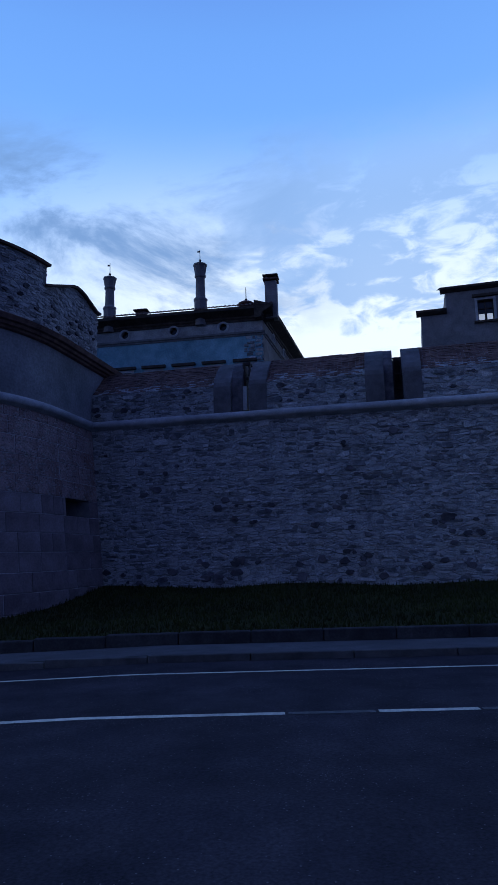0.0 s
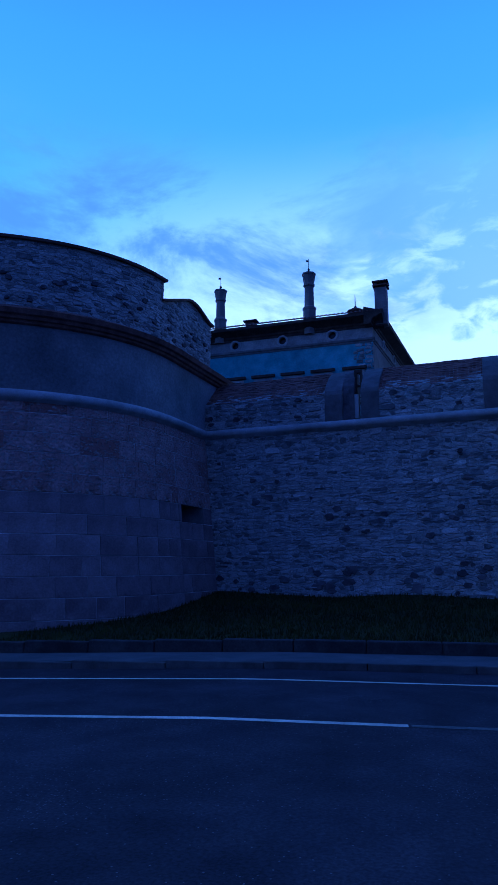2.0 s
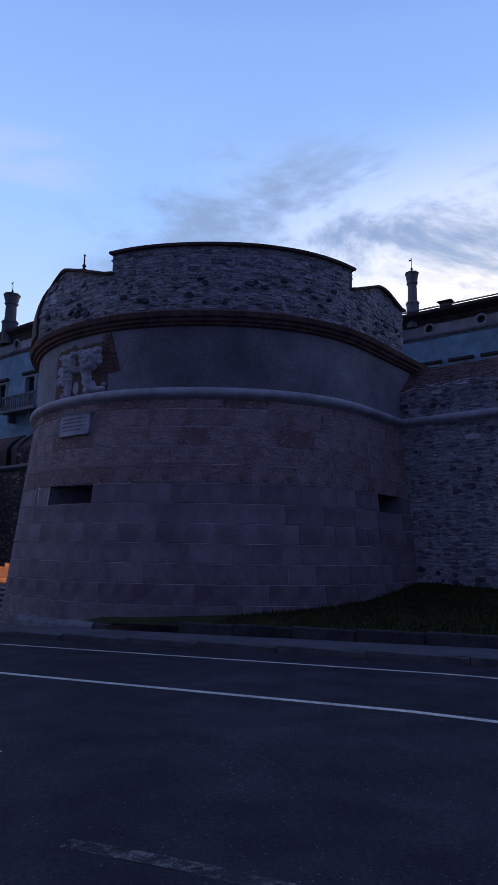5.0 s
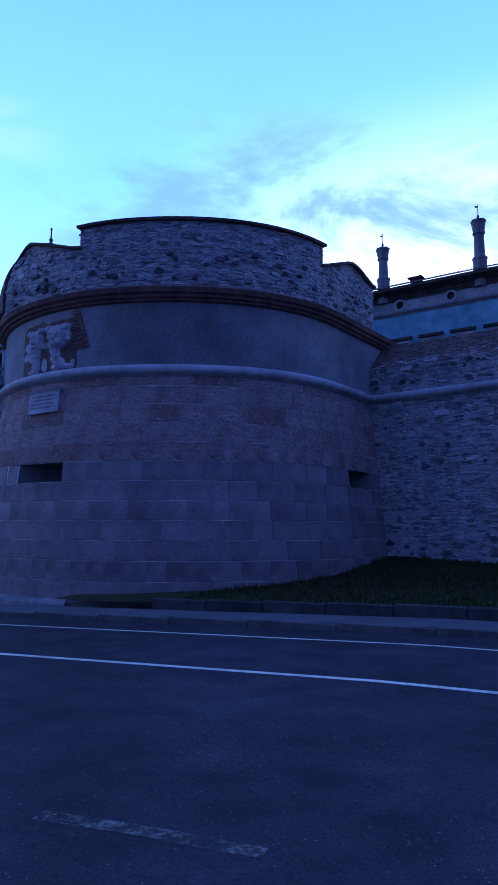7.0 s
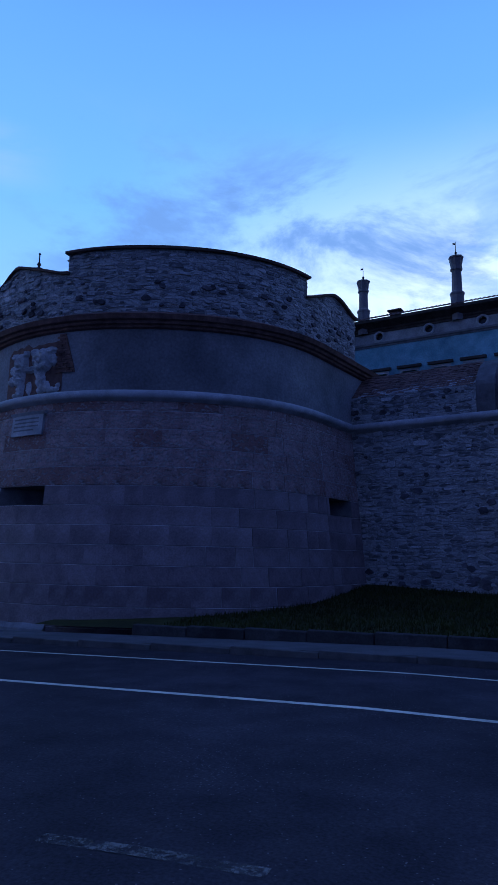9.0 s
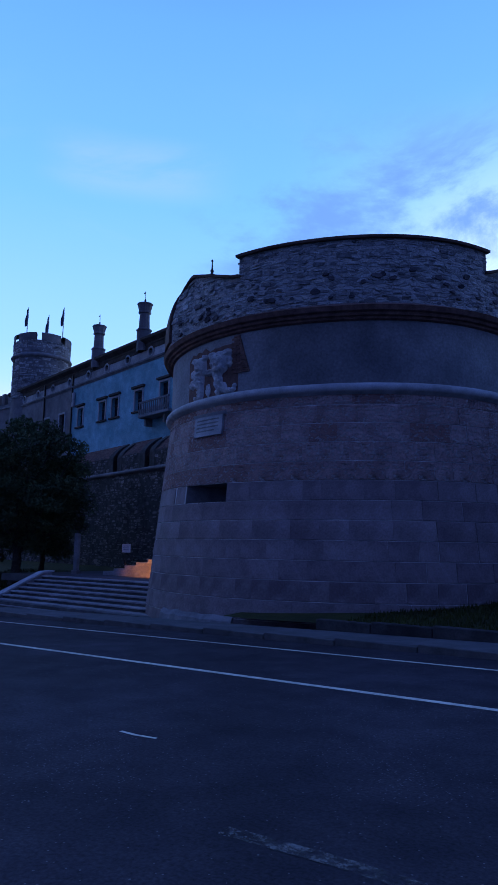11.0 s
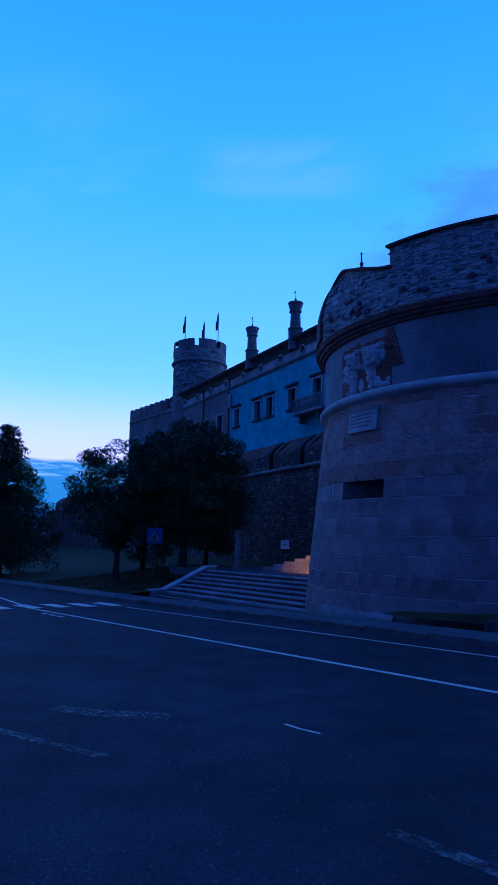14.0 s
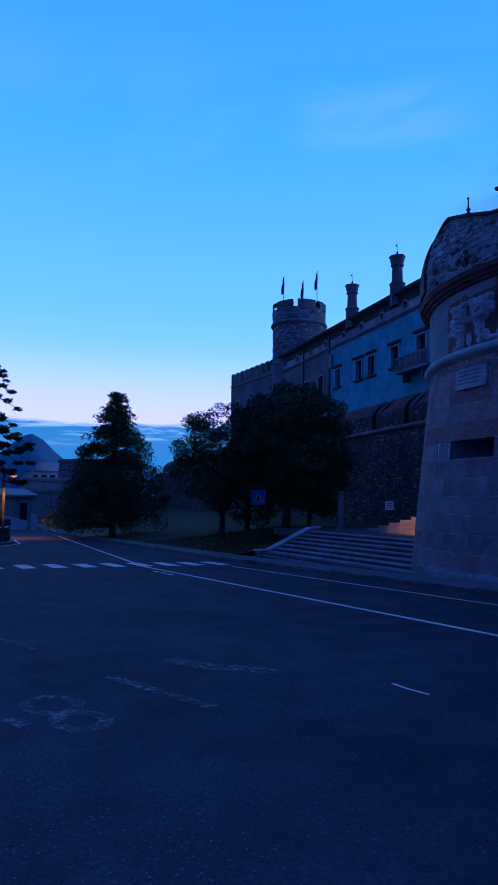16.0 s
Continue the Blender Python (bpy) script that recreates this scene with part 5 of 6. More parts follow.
def relief_piece(name, blobs, q_mid, z_mid, seed):
    """A carved lump: a height field of rounded blobs (s, z, radius s, radius z, height) cut off below a level."""
    n_s, n_z = 110, 84
    r = random.Random(seed)
    hs = {}
    for i in range(n_s + 1):
        for j in range(n_z + 1):
            s, z = -1.6 + 3.2 * i / n_s, -0.9 + 1.9 * j / n_z
            h = 0.0
            for bs, bz, rs, rz, hh in blobs:
                e = 1 - ((s - bs) / rs) ** 2 - ((z - bz) / rz) ** 2
                if e > 0:
                    h = max(h, hh * min(1.0, math.sqrt(e) * 1.3))
            if h > 0:
                h = max(0.012, h + 0.04 * noise.noise((s * 5, z * 5, seed)) - 0.11 * abs(noise.noise((s * 8, z * 6, seed + 5))) + 0.03 * noise.noise((s * 24, z * 24, seed)))
            hs[i, j] = h
    vs, fs, idx = [], [], {}
    for (i, j), h in hs.items():
        idx[i, j] = len(vs)
        s, z = -1.6 + 3.2 * i / n_s, -0.9 + 1.9 * j / n_z
        vs.append(plan(q_mid + s / 0.131, R_STR + 0.01 + max(h, 0.0), z_mid + z))
    for i in range(n_s):
        for j in range(n_z):
            cs = ((i, j), (i + 1, j), (i + 1, j + 1), (i, j + 1))
            if max(hs[c] for c in cs) > 0:
                fs.append(tuple(idx[c] for c in cs))
    return raw(name, vs, fs, RELIEF, arms, smooth=True)


RIGHT = [(0.36, 0.38, 0.50, 0.44, 0.24), (0.76, 0.68, 0.20, 0.14, 0.22), (0.0, 0.66, 0.16, 0.17, 0.20), (0.86, 0.35, 0.12, 0.22, 0.16), (0.25, -0.02, 0.27, 0.24, 0.18), (0.30, -0.30, 0.22, 0.30, 0.17),
         (0.50, -0.53, 0.24, 0.20, 0.17), (0.75, -0.67, 0.25, 0.11, 0.16), (1.0, -0.67, 0.16, 0.10, 0.16), (1.10, -0.55, 0.08, 0.10, 0.14), (0.30, -0.64, 0.15, 0.16, 0.13), (0.36, 0.45, 0.25, 0.26, 0.30)]
LEFT = [(-0.74, 0.36, 0.36, 0.42, 0.22), (-1.10, 0.68, 0.19, 0.13, 0.19), (-0.50, 0.70, 0.15, 0.14, 0.19), (-0.85, -0.10, 0.33, 0.36, 0.19), (-1.30, -0.15, 0.18, 0.20, 0.16), (-1.22, 0.20, 0.16, 0.20, 0.15),
        (-0.74, -0.48, 0.21, 0.36, 0.17), (-0.90, -0.72, 0.30, 0.10, 0.14), (-0.74, 0.42, 0.18, 0.24, 0.27)]
relief_piece("carving", RIGHT + LEFT + [(-0.22, 0.12, 0.36, 0.12, 0.17), (-0.28, -0.52, 0.14, 0.25, 0.10)], -86.0, 7.75, 2)
back_q = [-98.6 + 1.0 * i for i in range(23)]
back = [[plan(q, R_STR + 0.02 + d, 7.0 if low else 8.72 + 0.22 * noise.noise((q * 0.35, 2, 0))) for q in back_q] for d, low in ((-0.05, 1), (0.012, 1), (0.012, 0), (-0.05, 0))]
strip("brick_bed", back, BRICK, arms, "bare reddish brick round the carving", True)
bare = thing("brick_patch", "patch of bare old brick beside the relief", "brickwork")
bv, bf = [], []
br = random.Random(12)
for i in range(18):
    z = 7.63 + 0.075 * i
    q = -78.8 + (0.9 if i % 2 else 0)
    end = -72.7 - i * 0.19
    while q < end:
        w = 1.75
        k = len(bv)
        lift = br.uniform(0.025, 0.06)
        for d in (-0.02, lift):
            for zz in (z, z + 0.062):
                for qq in (q, min(q + w, end)):
                    bv.append(plan(qq, R_STR + 0.02 + d, zz))
        bf += [(k + 4, k + 5, k + 7, k + 6), (k, k + 1, k + 5, k + 4), (k + 2, k + 6, k + 7, k + 3), (k, k + 4, k + 6, k + 2), (k + 1, k + 3, k + 7, k + 5)]
        q += w + 0.12
raw("bricks", bv, bf, BRICK, bare)["kind"] = "stuff"
# cement skirt at the foot, small finial on the parapet
qs = [-98.5 + 26 * i / 20 for i in range(21)]
strip("cement_skirt", [[plan(q, batter(z) + d, z + zz * (0.6 + 0.5 * noise.noise((q * 0.3, 1, 0)))) for q in qs] for d, z, zz in ((0.0, -1.0, 0), (0.16, -1.0, 0), (0.12, -0.62, 0.18), (0.0, -0.50, 0.22))], CUTSTONE, bastion, "rough pale cement skirt", True)
fx, fy, fz = plan(-91.5, R_STR - 0.3, 11.66)
fin = thing("parapet_finial", "small iron finial on the bastion parapet", "finial")
lathe("spike", (fx, fy, fz), [(0.34, -0.05), (0.32, 0.06), (0.10, 0.14), (0.04, 0.22), (0.08, 0.30), (0.03, 0.38), (0.02, 0.66), (0.05, 0.70), (0.005, 0.76)], IRON, fin, 8)

# stone jamb and iron grille in the gaps of the curtain wall parapet
gap = thing("embrasure_frame", "dark timber frame with pale jamb in a wall embrasure", "embrasure")
for s0, s1, z0, z1, d, mt in ((-0.22, -0.05, 7.05, 7.95, -0.25, TRIM), (-0.24, -0.14, 7.95, 8.95, -0.5, DARKWOOD), (-0.02, 0.06, 7.95, 8.95, -0.5, DARKWOOD), (-0.24, 0.06, 8.84, 8.95, -0.5, DARKWOOD), (-0.24, 0.06, 8.3, 8.36, -0.5, DARKWOOD)):
    c = W0 + WU * ((s0 + s1) / 2) - WV * d
    boxed("bar", (c.x, c.y, (z0 + z1) / 2), (s1 - s0, 0.14, z1 - z0), mt, gap, radians(-12.19))
# both cheeks lie in shadow: the blocks' dark colour stands for it
CHEEK = [(-0.14, 6.88), (-0.14, 8.0), (-0.2, 8.3), (-0.36, 8.62), (-0.62, 8.9), (-0.95, 9.06), (-1.2, 9.10), (-1.2, 6.88)]
wall_ring("cheek", -0.62, -0.20, CHEEK, DARKSTONE, gap, W0, "rounded embrasure cheek, its shadow put into dark stone colour")
gr2 = thing("embrasure_frame", "narrow timber grille in a wall embrasure", "embrasure")
for s0, s1, z0, z1 in ((5.31, 5.36, 7.05, 8.7), (5.56, 5.61, 7.05, 8.7), (5.31, 5.61, 7.5, 7.56), (5.31, 5.61, 8.05, 8.11), (5.31, 5.61, 8.6, 8.7), (5.31, 5.61, 7.0, 7.42)):
    c = W0 + WU * ((s0 + s1) / 2) + WV * 0.7
    boxed("bar", (c.x, c.y, (z0 + z1) / 2), (s1 - s0, 0.08, z1 - z0), DARKWOOD, gr2, radians(-12.19))

wall_ring("cheek", 4.98, 5.30, CHEEK, DARKSTONE, gr2, W0, "rounded embrasure cheek, its shadow put into dark stone colour")
c = W0 + WU * 5.46 + WV * 1.1
boxed("back_board", (c.x, c.y, 7.85), (0.6, 0.1, 1.7), DARKWOOD, gr2, radians(-12.19))
# ---------------------------------------------------------------- stairs beside the bastion
stairs = thing("staircase", "broad flight of pale stone steps up to the castle gate", "stairs", kind="structure")
for k in range(8):
    z0, z1 = (-1.25 if k == 0 else -1.02 + 0.165 * (k - 1)), -1.02 + 0.165 * k + 0.0
    y0 = 17.0 + 0.42 * k
    for m in range(5):
        xa = -28.75 + 2.25 * m
        bm = bmesh.new()
        box(bm, (xa + 1.12, y0 + 0.23, z1 + 0.035), (2.235, 0.52, 0.065), 0, 0.014)
        part("tread", bm, STEP, stairs)
        # this darker colour imitates the shade on the upright face
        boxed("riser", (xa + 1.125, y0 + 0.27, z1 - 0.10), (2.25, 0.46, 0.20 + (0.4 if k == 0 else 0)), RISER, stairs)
boxed("infill", (-23.3, 23.5, -0.60), (10.9, 6.2, 1.3), STEP, stairs)
landing = boxed("landing", (-25.3, 26.2, -0.02), (15.5, 11.6, 0.34), PAVING, None, radians(0))
tagged(landing, "paved landing at the head of the steps", "landing", kind="structure")
cheek = thing("stair_cheek", "low pale stone cheek wall beside the steps", "low wall")
prof = [(16.85, -0.78), (17.55, -0.78), (20.1, 0.32), (20.6, 0.36), (20.6, -1.3), (16.85, -1.3)]
vs = [(x, y, z) for x in (-29.15, -28.78) for y, z in prof]
raw("body", vs, [tuple(range(6)), tuple(range(11, 5, -1))] + [(i, 6 + i, 6 + (i + 1) % 6, (i + 1) % 6) for i in range(6)], STEP, cheek)
prof = [(16.78, -0.78), (17.56, -0.78), (20.1, 0.32), (20.68, 0.36), (20.68, 0.43), (20.08, 0.40), (17.53, -0.70), (16.78, -0.70)]
vs = [(x, y, z) for x in (-29.2, -28.73) for y, z in prof]
raw("coping", vs, [tuple(range(8)), tuple(range(15, 7, -1))] + [(i, 8 + i, 8 + (i + 1) % 8, (i + 1) % 8) for i in range(8)], TRIM, cheek)
upper = thing("staircase", "narrow stone steps climbing behind the bastion, lit orange", "stairs", kind="structure")
for k in range(5):
    xl = -28.6 + 0.78 * k
    bm = bmesh.new()
    box(bm, ((xl - 21.8) / 2, 24.7 + 0.1 * k, 0.24 + 0.18 * k), (-21.8 - xl, 2.3, 0.18), radians(-3), 0.012)
    part("step", bm, STEP, upper)
# lantern on the far flank of the bastion lights those steps
lantern = thing("wall_lantern", "small orange wall lantern behind the bastion", "lantern")
lx, ly, lz = plan(-153, batter(2.4) + 0.42, 2.4)
lathe("glass", (lx, ly, lz), [(0.02, 0), (0.12, 0.04), (0.16, 0.32), (0.02, 0.34)], LAMPSMALL, lantern, 8)
lathe("cap", (lx, ly, lz + 0.35), [(0.22, 0), (0.20, 0.05), (0.05, 0.18), (0.0, 0.2)], IRON, lantern, 8)
wx, wy, wz = plan(-153, batter(2.9) - 0.1, 2.9)
bm = bmesh.new()
tube(bm, [(wx, wy, wz), ((wx + lx) / 2, (wy + ly) / 2, wz + 0.2), (lx, ly, lz + 0.5)], [0.03, 0.03, 0.03], 6)
part("bracket", bm, IRON, lantern)
ld = bpy.data.lights.new("lantern_light", "SPOT")
ld.energy, ld.color, ld.shadow_soft_size = 1200, (1.0, 0.33, 0.0), 0.15
ld.spot_size, ld.spot_blend = radians(36), 0.4
lo = new("lantern_light", ld)
lo.parent = lantern
lo.matrix_basis = look((lx - 0.22, ly + 0.15, lz - 0.1), (-25.2, 24.3, 0.4))

# ---------------------------------------------------------------- signs and posts
post = thing("stone_pillar", "slim grey stone pillar at the head of the steps", "pillar")
boxed("shaft", (-29.9, 22.9, 1.20), (0.26, 0.26, 2.3), CUTSTONE, post, 0.2, 0.03)
boxed("plinth", (-29.9, 22.9, 0.12), (0.36, 0.36, 0.5), CUTSTONE, post, 0.2, 0.02)


def sign_post(x, y, z, top, w, h, face, label, facing):
    sg = thing("street_sign", label, "road sign")
    lathe("post", (x, y, z), [(0.03, -0.1), (0.03, top - z), (0.0, top - z + 0.01)], IRON, sg, 8)
    d = Vector((-x, -y, 0)).normalized() if facing is None else Vector(facing)
    a = math.atan2(d.x, -d.y)
    c = Vector((x, y, top - h / 2)) + d * 0.05
    pn = boxed("panel", c, (w, 0.03, h), face, sg, a, 0.008)
    return sg, c, d, a


sg, c, d, a = sign_post(-29.7, 17.35, left_bank_z(-29.7, 17.35), 2.30, 0.78, 0.78, SIGNBLUE, "blue square pedestrian crossing sign on a steel post", None)
t = Matrix.Translation(c + d * 0.021) @ Matrix.Rotation(a, 4, "Z")
tri = [t @ Vector(p) for p in ((-0.27, 0, -0.24), (0.27, 0, -0.24), (0, 0, 0.28), (-0.27, -0.006, -0.24), (0.27, -0.006, -0.24), (0, -0.006, 0.28))]
raw("triangle", tri, [(0, 2, 1), (3, 4, 5), (0, 1, 4, 3), (1, 2, 5, 4), (2, 0, 3, 5)], CUTSTONE, sg, "white triangle")
tri = [t @ Vector(p) for p in ((-0.09, -0.008, -0.18), (0.09, -0.008, -0.18), (0.03, -0.008, 0.08), (-0.03, -0.008, 0.08), (-0.09, -0.012, -0.18), (0.09, -0.012, -0.18), (0.03, -0.012, 0.08), (-0.03, -0.012, 0.08))]
raw("pictogram_bar", tri, [(0, 3, 2, 1), (4, 5, 6, 7), (0, 1, 5, 4), (1, 2, 6, 5), (2, 3, 7, 6), (3, 0, 4, 7)], IRON, sg)
sg, c, d, a = sign_post(-27.6, 24.4, 0.15, 1.82, 0.46, 0.46, WHITE, "small pale information panel on a post", None)
t = Matrix.Translation(c + d * 0.018) @ Matrix.Rotation(a, 4, "Z")
for k in range(3):
    boxed("text_bar", t @ Vector((0, -0.003, 0.12 - 0.1 * k)), (0.30, 0.006, 0.03), SIGNBLUE, sg, a)

# ---------------------------------------------------------------- trees
def leaf_cloud(centres, count, size, seed, flat=0.75, droop=0.0):
    """Leaf blades, each a folded diamond, scattered about clump centres (x, y, z, radius)."""
    r = random.Random(seed)
    vs, fs = [], []
    weights = [c[3] ** 2 for c in centres]
    picks = r.choices(centres, weights, k=count)
    for cx, cy, cz, cr in picks:
        u, w = r.uniform(-1, 1), r.uniform(0, 6.283)
        rad = cr * (0.35 + 0.65 * r.random() ** 0.5)
        k0 = math.sqrt(1 - u * u)
        p = Vector((cx + rad * k0 * math.cos(w), cy + rad * k0 * math.sin(w), cz + rad * u * flat))
        q = Euler((r.uniform(-1.1, 1.1), r.uniform(-1.1, 1.1), r.uniform(0, 6.283))).to_matrix()
        s = size * r.uniform(0.6, 1.35)
        k = len(vs)
        for a, b, c in ((-s, 0, 0), (0, -s * 0.42, s * 0.12), (s, 0, -droop * s), (0, s * 0.42, s * 0.12)):
            vs.append(tuple(p + q @ Vector((a, b, c))))
        fs += [(k, k + 1, k + 2), (k, k + 2, k + 3)]
    return vs, fs


def broad_tree(name, label, x, y, z, crown, trunk_r, limbs, clumps, count, size, seed, fork=2.0):
    """crown: (offset x, y, centre z, radius x, radius y, radius z) of the uneven crown."""
    r = random.Random(seed)
    t = thing(name, label, "tree", "trees on the bank")
    ox, oy, cz, rx, ry, rz = crown
    bm = bmesh.new()
    tube(bm, [(x, y, z - 0.3), (x + 0.05, y, z + 0.5), (x + 0.15, y, z + fork * 0.6), (x + 0.05, y, z + fork)], [trunk_r * 1.35, trunk_r, trunk_r * 0.9, trunk_r * 0.8], 10)
    part("trunk", bm, BARK, t)
    cl = []
    for k in range(clumps):
        while True:
            a, b, c = r.uniform(-1, 1), r.uniform(-1, 1), r.uniform(-1, 1)
            m = a * a + b * b + c * c
            if 0.10 < m < 1:
                break
        cl.append((x + ox + a * rx, y + oy + b * ry, cz + c * rz, r.uniform(0.38, 0.95)))
    for k in range(limbs):
        bm = bmesh.new()
        c = cl[k]
        s0 = Vector((x + 0.05, y, z + fork * r.uniform(0.75, 1.0)))
        e = Vector(c[:3])
        mid = s0.lerp(e, 0.5) + Vector((r.uniform(-0.4, 0.4), r.uniform(-0.4, 0.4), r.uniform(0.1, 0.7)))
        tube(bm, [tuple(s0), tuple(s0.lerp(mid, 0.5)), tuple(mid), tuple(e)], [trunk_r * 0.5, trunk_r * 0.36, trunk_r * 0.22, 0.02], 6)
        part("limb", bm, BARK, t)
    vs, fs = leaf_cloud(cl, count, size, seed + 1)
    raw("crown", vs, fs, LEAF, t, "dense dark green foliage with gaps")
    return t


bz = left_bank_z(-33.7, 21.6)
broad_tree("tree", "wide dark broadleaf tree on the grass bank", -33.7, 21.6, bz, (-0.4, 0.4, 5.3, 4.4, 3.4, 3.7), 0.30, 18, 170, 44000, 0.105, 41, 2.2)
broad_tree("tree", "spreading dark broadleaf tree with a thin outer crown", -38.2, 19.6, left_bank_z(-38.2, 19.6), (-0.4, 0.0, 4.7, 4.2, 2.8, 3.3), 0.22, 16, 110, 19000, 0.10, 43, 1.9)
broad_tree("tree", "small dark tree close to the castle wall", -37.6, 26.0, left_bank_z(-37.6, 26.0), (0.2, 0.4, 4.2, 2.9, 2.0, 3.2), 0.18, 10, 95, 18000, 0.105, 45, 1.6)
broad_tree("tree", "dark bushy tree before the long wall", -43.5, 24.5, left_bank_z(-43.5, 24.5), (0, 0, 3.2, 5.0, 2.8, 3.0), 0.2, 10, 80, 15000, 0.12, 47, 1.5)


def cone_tree(name, label, x, y, z, height, spread, mat, seed, tiers, droop, count, size, gap=0.0, trunk=0.3, base=0.12):
    r = random.Random(seed)
    t = thing(name, label, "tree", "conifers")
    bm = bmesh.new()
    tube(bm, [(x, y, z - 0.3), (x, y, z + height * 0.5), (x + 0.05, y, z + height * 0.97)], [trunk, trunk * 0.6, 0.03], 8)
    part("trunk", bm, BARK, t)
    bm = bmesh.new()
    cl = []
    for k in range(tiers):
        f = base + (0.97 - base) * k / tiers
        ln = spread * (1 - f) ** 0.8 * r.uniform(0.7, 1.15) + 0.25
        for m in range(6):
            a = r.uniform(0, 6.283)
            e = Vector((x + ln * math.cos(a), y + ln * math.sin(a), z + height * f - droop * ln + r.uniform(-0.2, 0.2)))
            s0 = Vector((x, y, z + height * f))
            mid = s0.lerp(e, 0.5) + Vector((0, 0, 0.15 * ln))
            tube(bm, [tuple(s0), tuple(mid), tuple(e)], [0.05, 0.035, 0.012], 5)
            for g in (0.4, 0.6, 0.8, 1.0):
                p = s0.lerp(e, g) + Vector((0, 0, 0.15 * ln * 4 * g * (1 - g)))
                cl.append((p.x, p.y, p.z, (0.22 + 0.16 * ln) * (1 - gap)))
    part("branchwork", bm, BARK, t)["kind"] = "stuff"
    vs, fs = leaf_cloud(cl, count, size, seed + 1, 0.4 if droop else 0.8, 0.3)
    raw("crown", vs, fs, mat, t, "dark foliage with see-through edges")
    return t


cone_tree("tree", "tall dark tree with a pointed open crown", -57.0, 18.4, left_bank_z(-57, 18.4), 13.2, 5.0, LEAF, 51, 34, 0.0, 42000, 0.13, 0.15, 0.35, 0.05)
cone_tree("cedar", "dark conifer with drooping layered branches", -35.9, 3.7, ground_z(-35.9, 3.7), 13.0, 5.2, NEEDLE, 61, 10, 0.30, 12000, 0.10, 0.62, 0.3, 0.36)
for x, y, w in ((-92, 29, 3.0), (-98, 33, 3.4), (-87, 34, 2.6), (-84, 26.5, 2.2)):
    broad_tree("bush", "dark shrub at the foot of the far wall", x, y, left_bank_z(x, y) if y < 34 else 0.2, (0, 0, 1.9, w * 0.7, w * 0.6, 1.6), 0.12, 5, 18, 1800, 0.22, int(-x), 0.8)

# ---------------------------------------------------------------- the far end of the street
far_bastion = thing("far_bastion", "distant grey stone corner bastion with string courses", "bastion")
FBX, FBY = -126.5, 38.5
for nm, prof_, mt in (("middle_course", [(8.5, 6.9), (8.75, 7.0), (8.75, 7.2), (8.45, 7.3)], CUTSTONE), ("body", [(9.2, -4), (8.4, 8.6)], GREYWALL), ("upper_band", [(8.5, 8.3), (8.75, 8.45), (8.75, 8.9), (8.3, 9.0), (0.1, 9.2)], CUTSTONE), ("string_course", [(8.65, 4.9), (8.95, 5.05), (8.95, 5.25), (8.6, 5.4)], TRIM)):
    lathe(nm, (FBX, FBY, 0), prof_, mt, far_bastion, 8, "", False)
low_wall = thing("rampart", "lower pale rampart wall before the far houses", "castle wall")
for k, (x0, ya, yb, z1) in enumerate(((-114, 21.5, 27.5, 3.2), (-119, 22.0, 33.0, 5.2))):
    boxed("wall", (x0, (ya + yb) / 2, (z1 - 4) / 2), (2.0, yb - ya, z1 + 4), CUTSTONE, low_wall, 0, 0.05)
    boxed("string_course", (x0 + 1.05, (ya + yb) / 2, z1 - 0.5), (0.3, yb - ya, 0.35), GREYWALL, low_wall)
    boxed("buttress", (x0 + 1.4, ya + 0.6, (z1 - 5) / 2), (1.2, 1.2, z1 + 3), CUTSTONE, low_wall, 0, 0.1)
pavilion = thing("pavilion", "low pale modern building with a sloping grey roof", "building")
boxed("building_body", (-95.0, 16.2, -0.9), (8.0, 4.4, 5.6), CUTSTONE, pavilion, radians(8))
raw("roof", [(-90.4, 13.6, 1.7), (-90.4, 18.9, 1.7), (-99.5, 18.9, 2.6), (-99.5, 13.6, 2.6), (-90.4, 13.6, 2.0), (-90.4, 18.9, 2.0), (-99.5, 18.9, 2.9), (-99.5, 13.6, 2.9)],
    [(0, 1, 2, 3), (7, 6, 5, 4), (0, 4, 5, 1), (1, 5, 6, 2), (2, 6, 7, 3), (3, 7, 4, 0)], GREYWALL, pavilion, "sloping grey roof")
for y in (14.9, 16.9):
    boxed("doorway", (-90.95, y + 0.3, -0.9), (0.24, 0.8, 3.6), DARK, pavilion, radians(8), 0, "tall dark doorway")
town = thing("apartment_house", "distant pale flat-roofed house above the ramparts", "building")
boxed("building_body", (-175.0, 38.0, 1.6), (10, 9.0, 13.2), PALE, town)
boxed("roof_storey", (-175.0, 39.0, 9.4), (7, 5.0, 2.4), PALE, town)
boxed("roof", (-175.0, 38.0, 8.3), (11, 10.0, 0.3), GREYWALL, town)
for z in (1.6, 4.2, 6.6):
    for k in range(4):
        boxed("window", (-169.95, 34.6 + 2.1 * k, z), (0.2, 1.3, 1.5), GLASS, town)

# mountain and dark woods at the horizon
mv, mf = [], []
nm_ = 60
for i in range(nm_ + 1):
    f = i / nm_
    az = radians(-100 + 55 * f)
    for j, (dist, hh) in enumerate(((1150, 0.0), (1350, 0.55), (1600, 1.0), (1900, 0.2))):
        top = 74 + 76 * math.exp(-((math.degrees(az) + 79.0) / 2.2) ** 2) - 40 * clamp((math.degrees(az) + 74) / 20, 0, 1) + 5 * noise.noise((f * 22, j, 0))
        mv.append((dist * math.sin(az), dist * math.cos(az), -30 + (top + 30) * hh))
for i in range(nm_):
    for j in range(3):
        mf.append((4 * i + j, 4 * (i + 1) + j, 4 * (i + 1) + j + 1, 4 * i + j + 1))
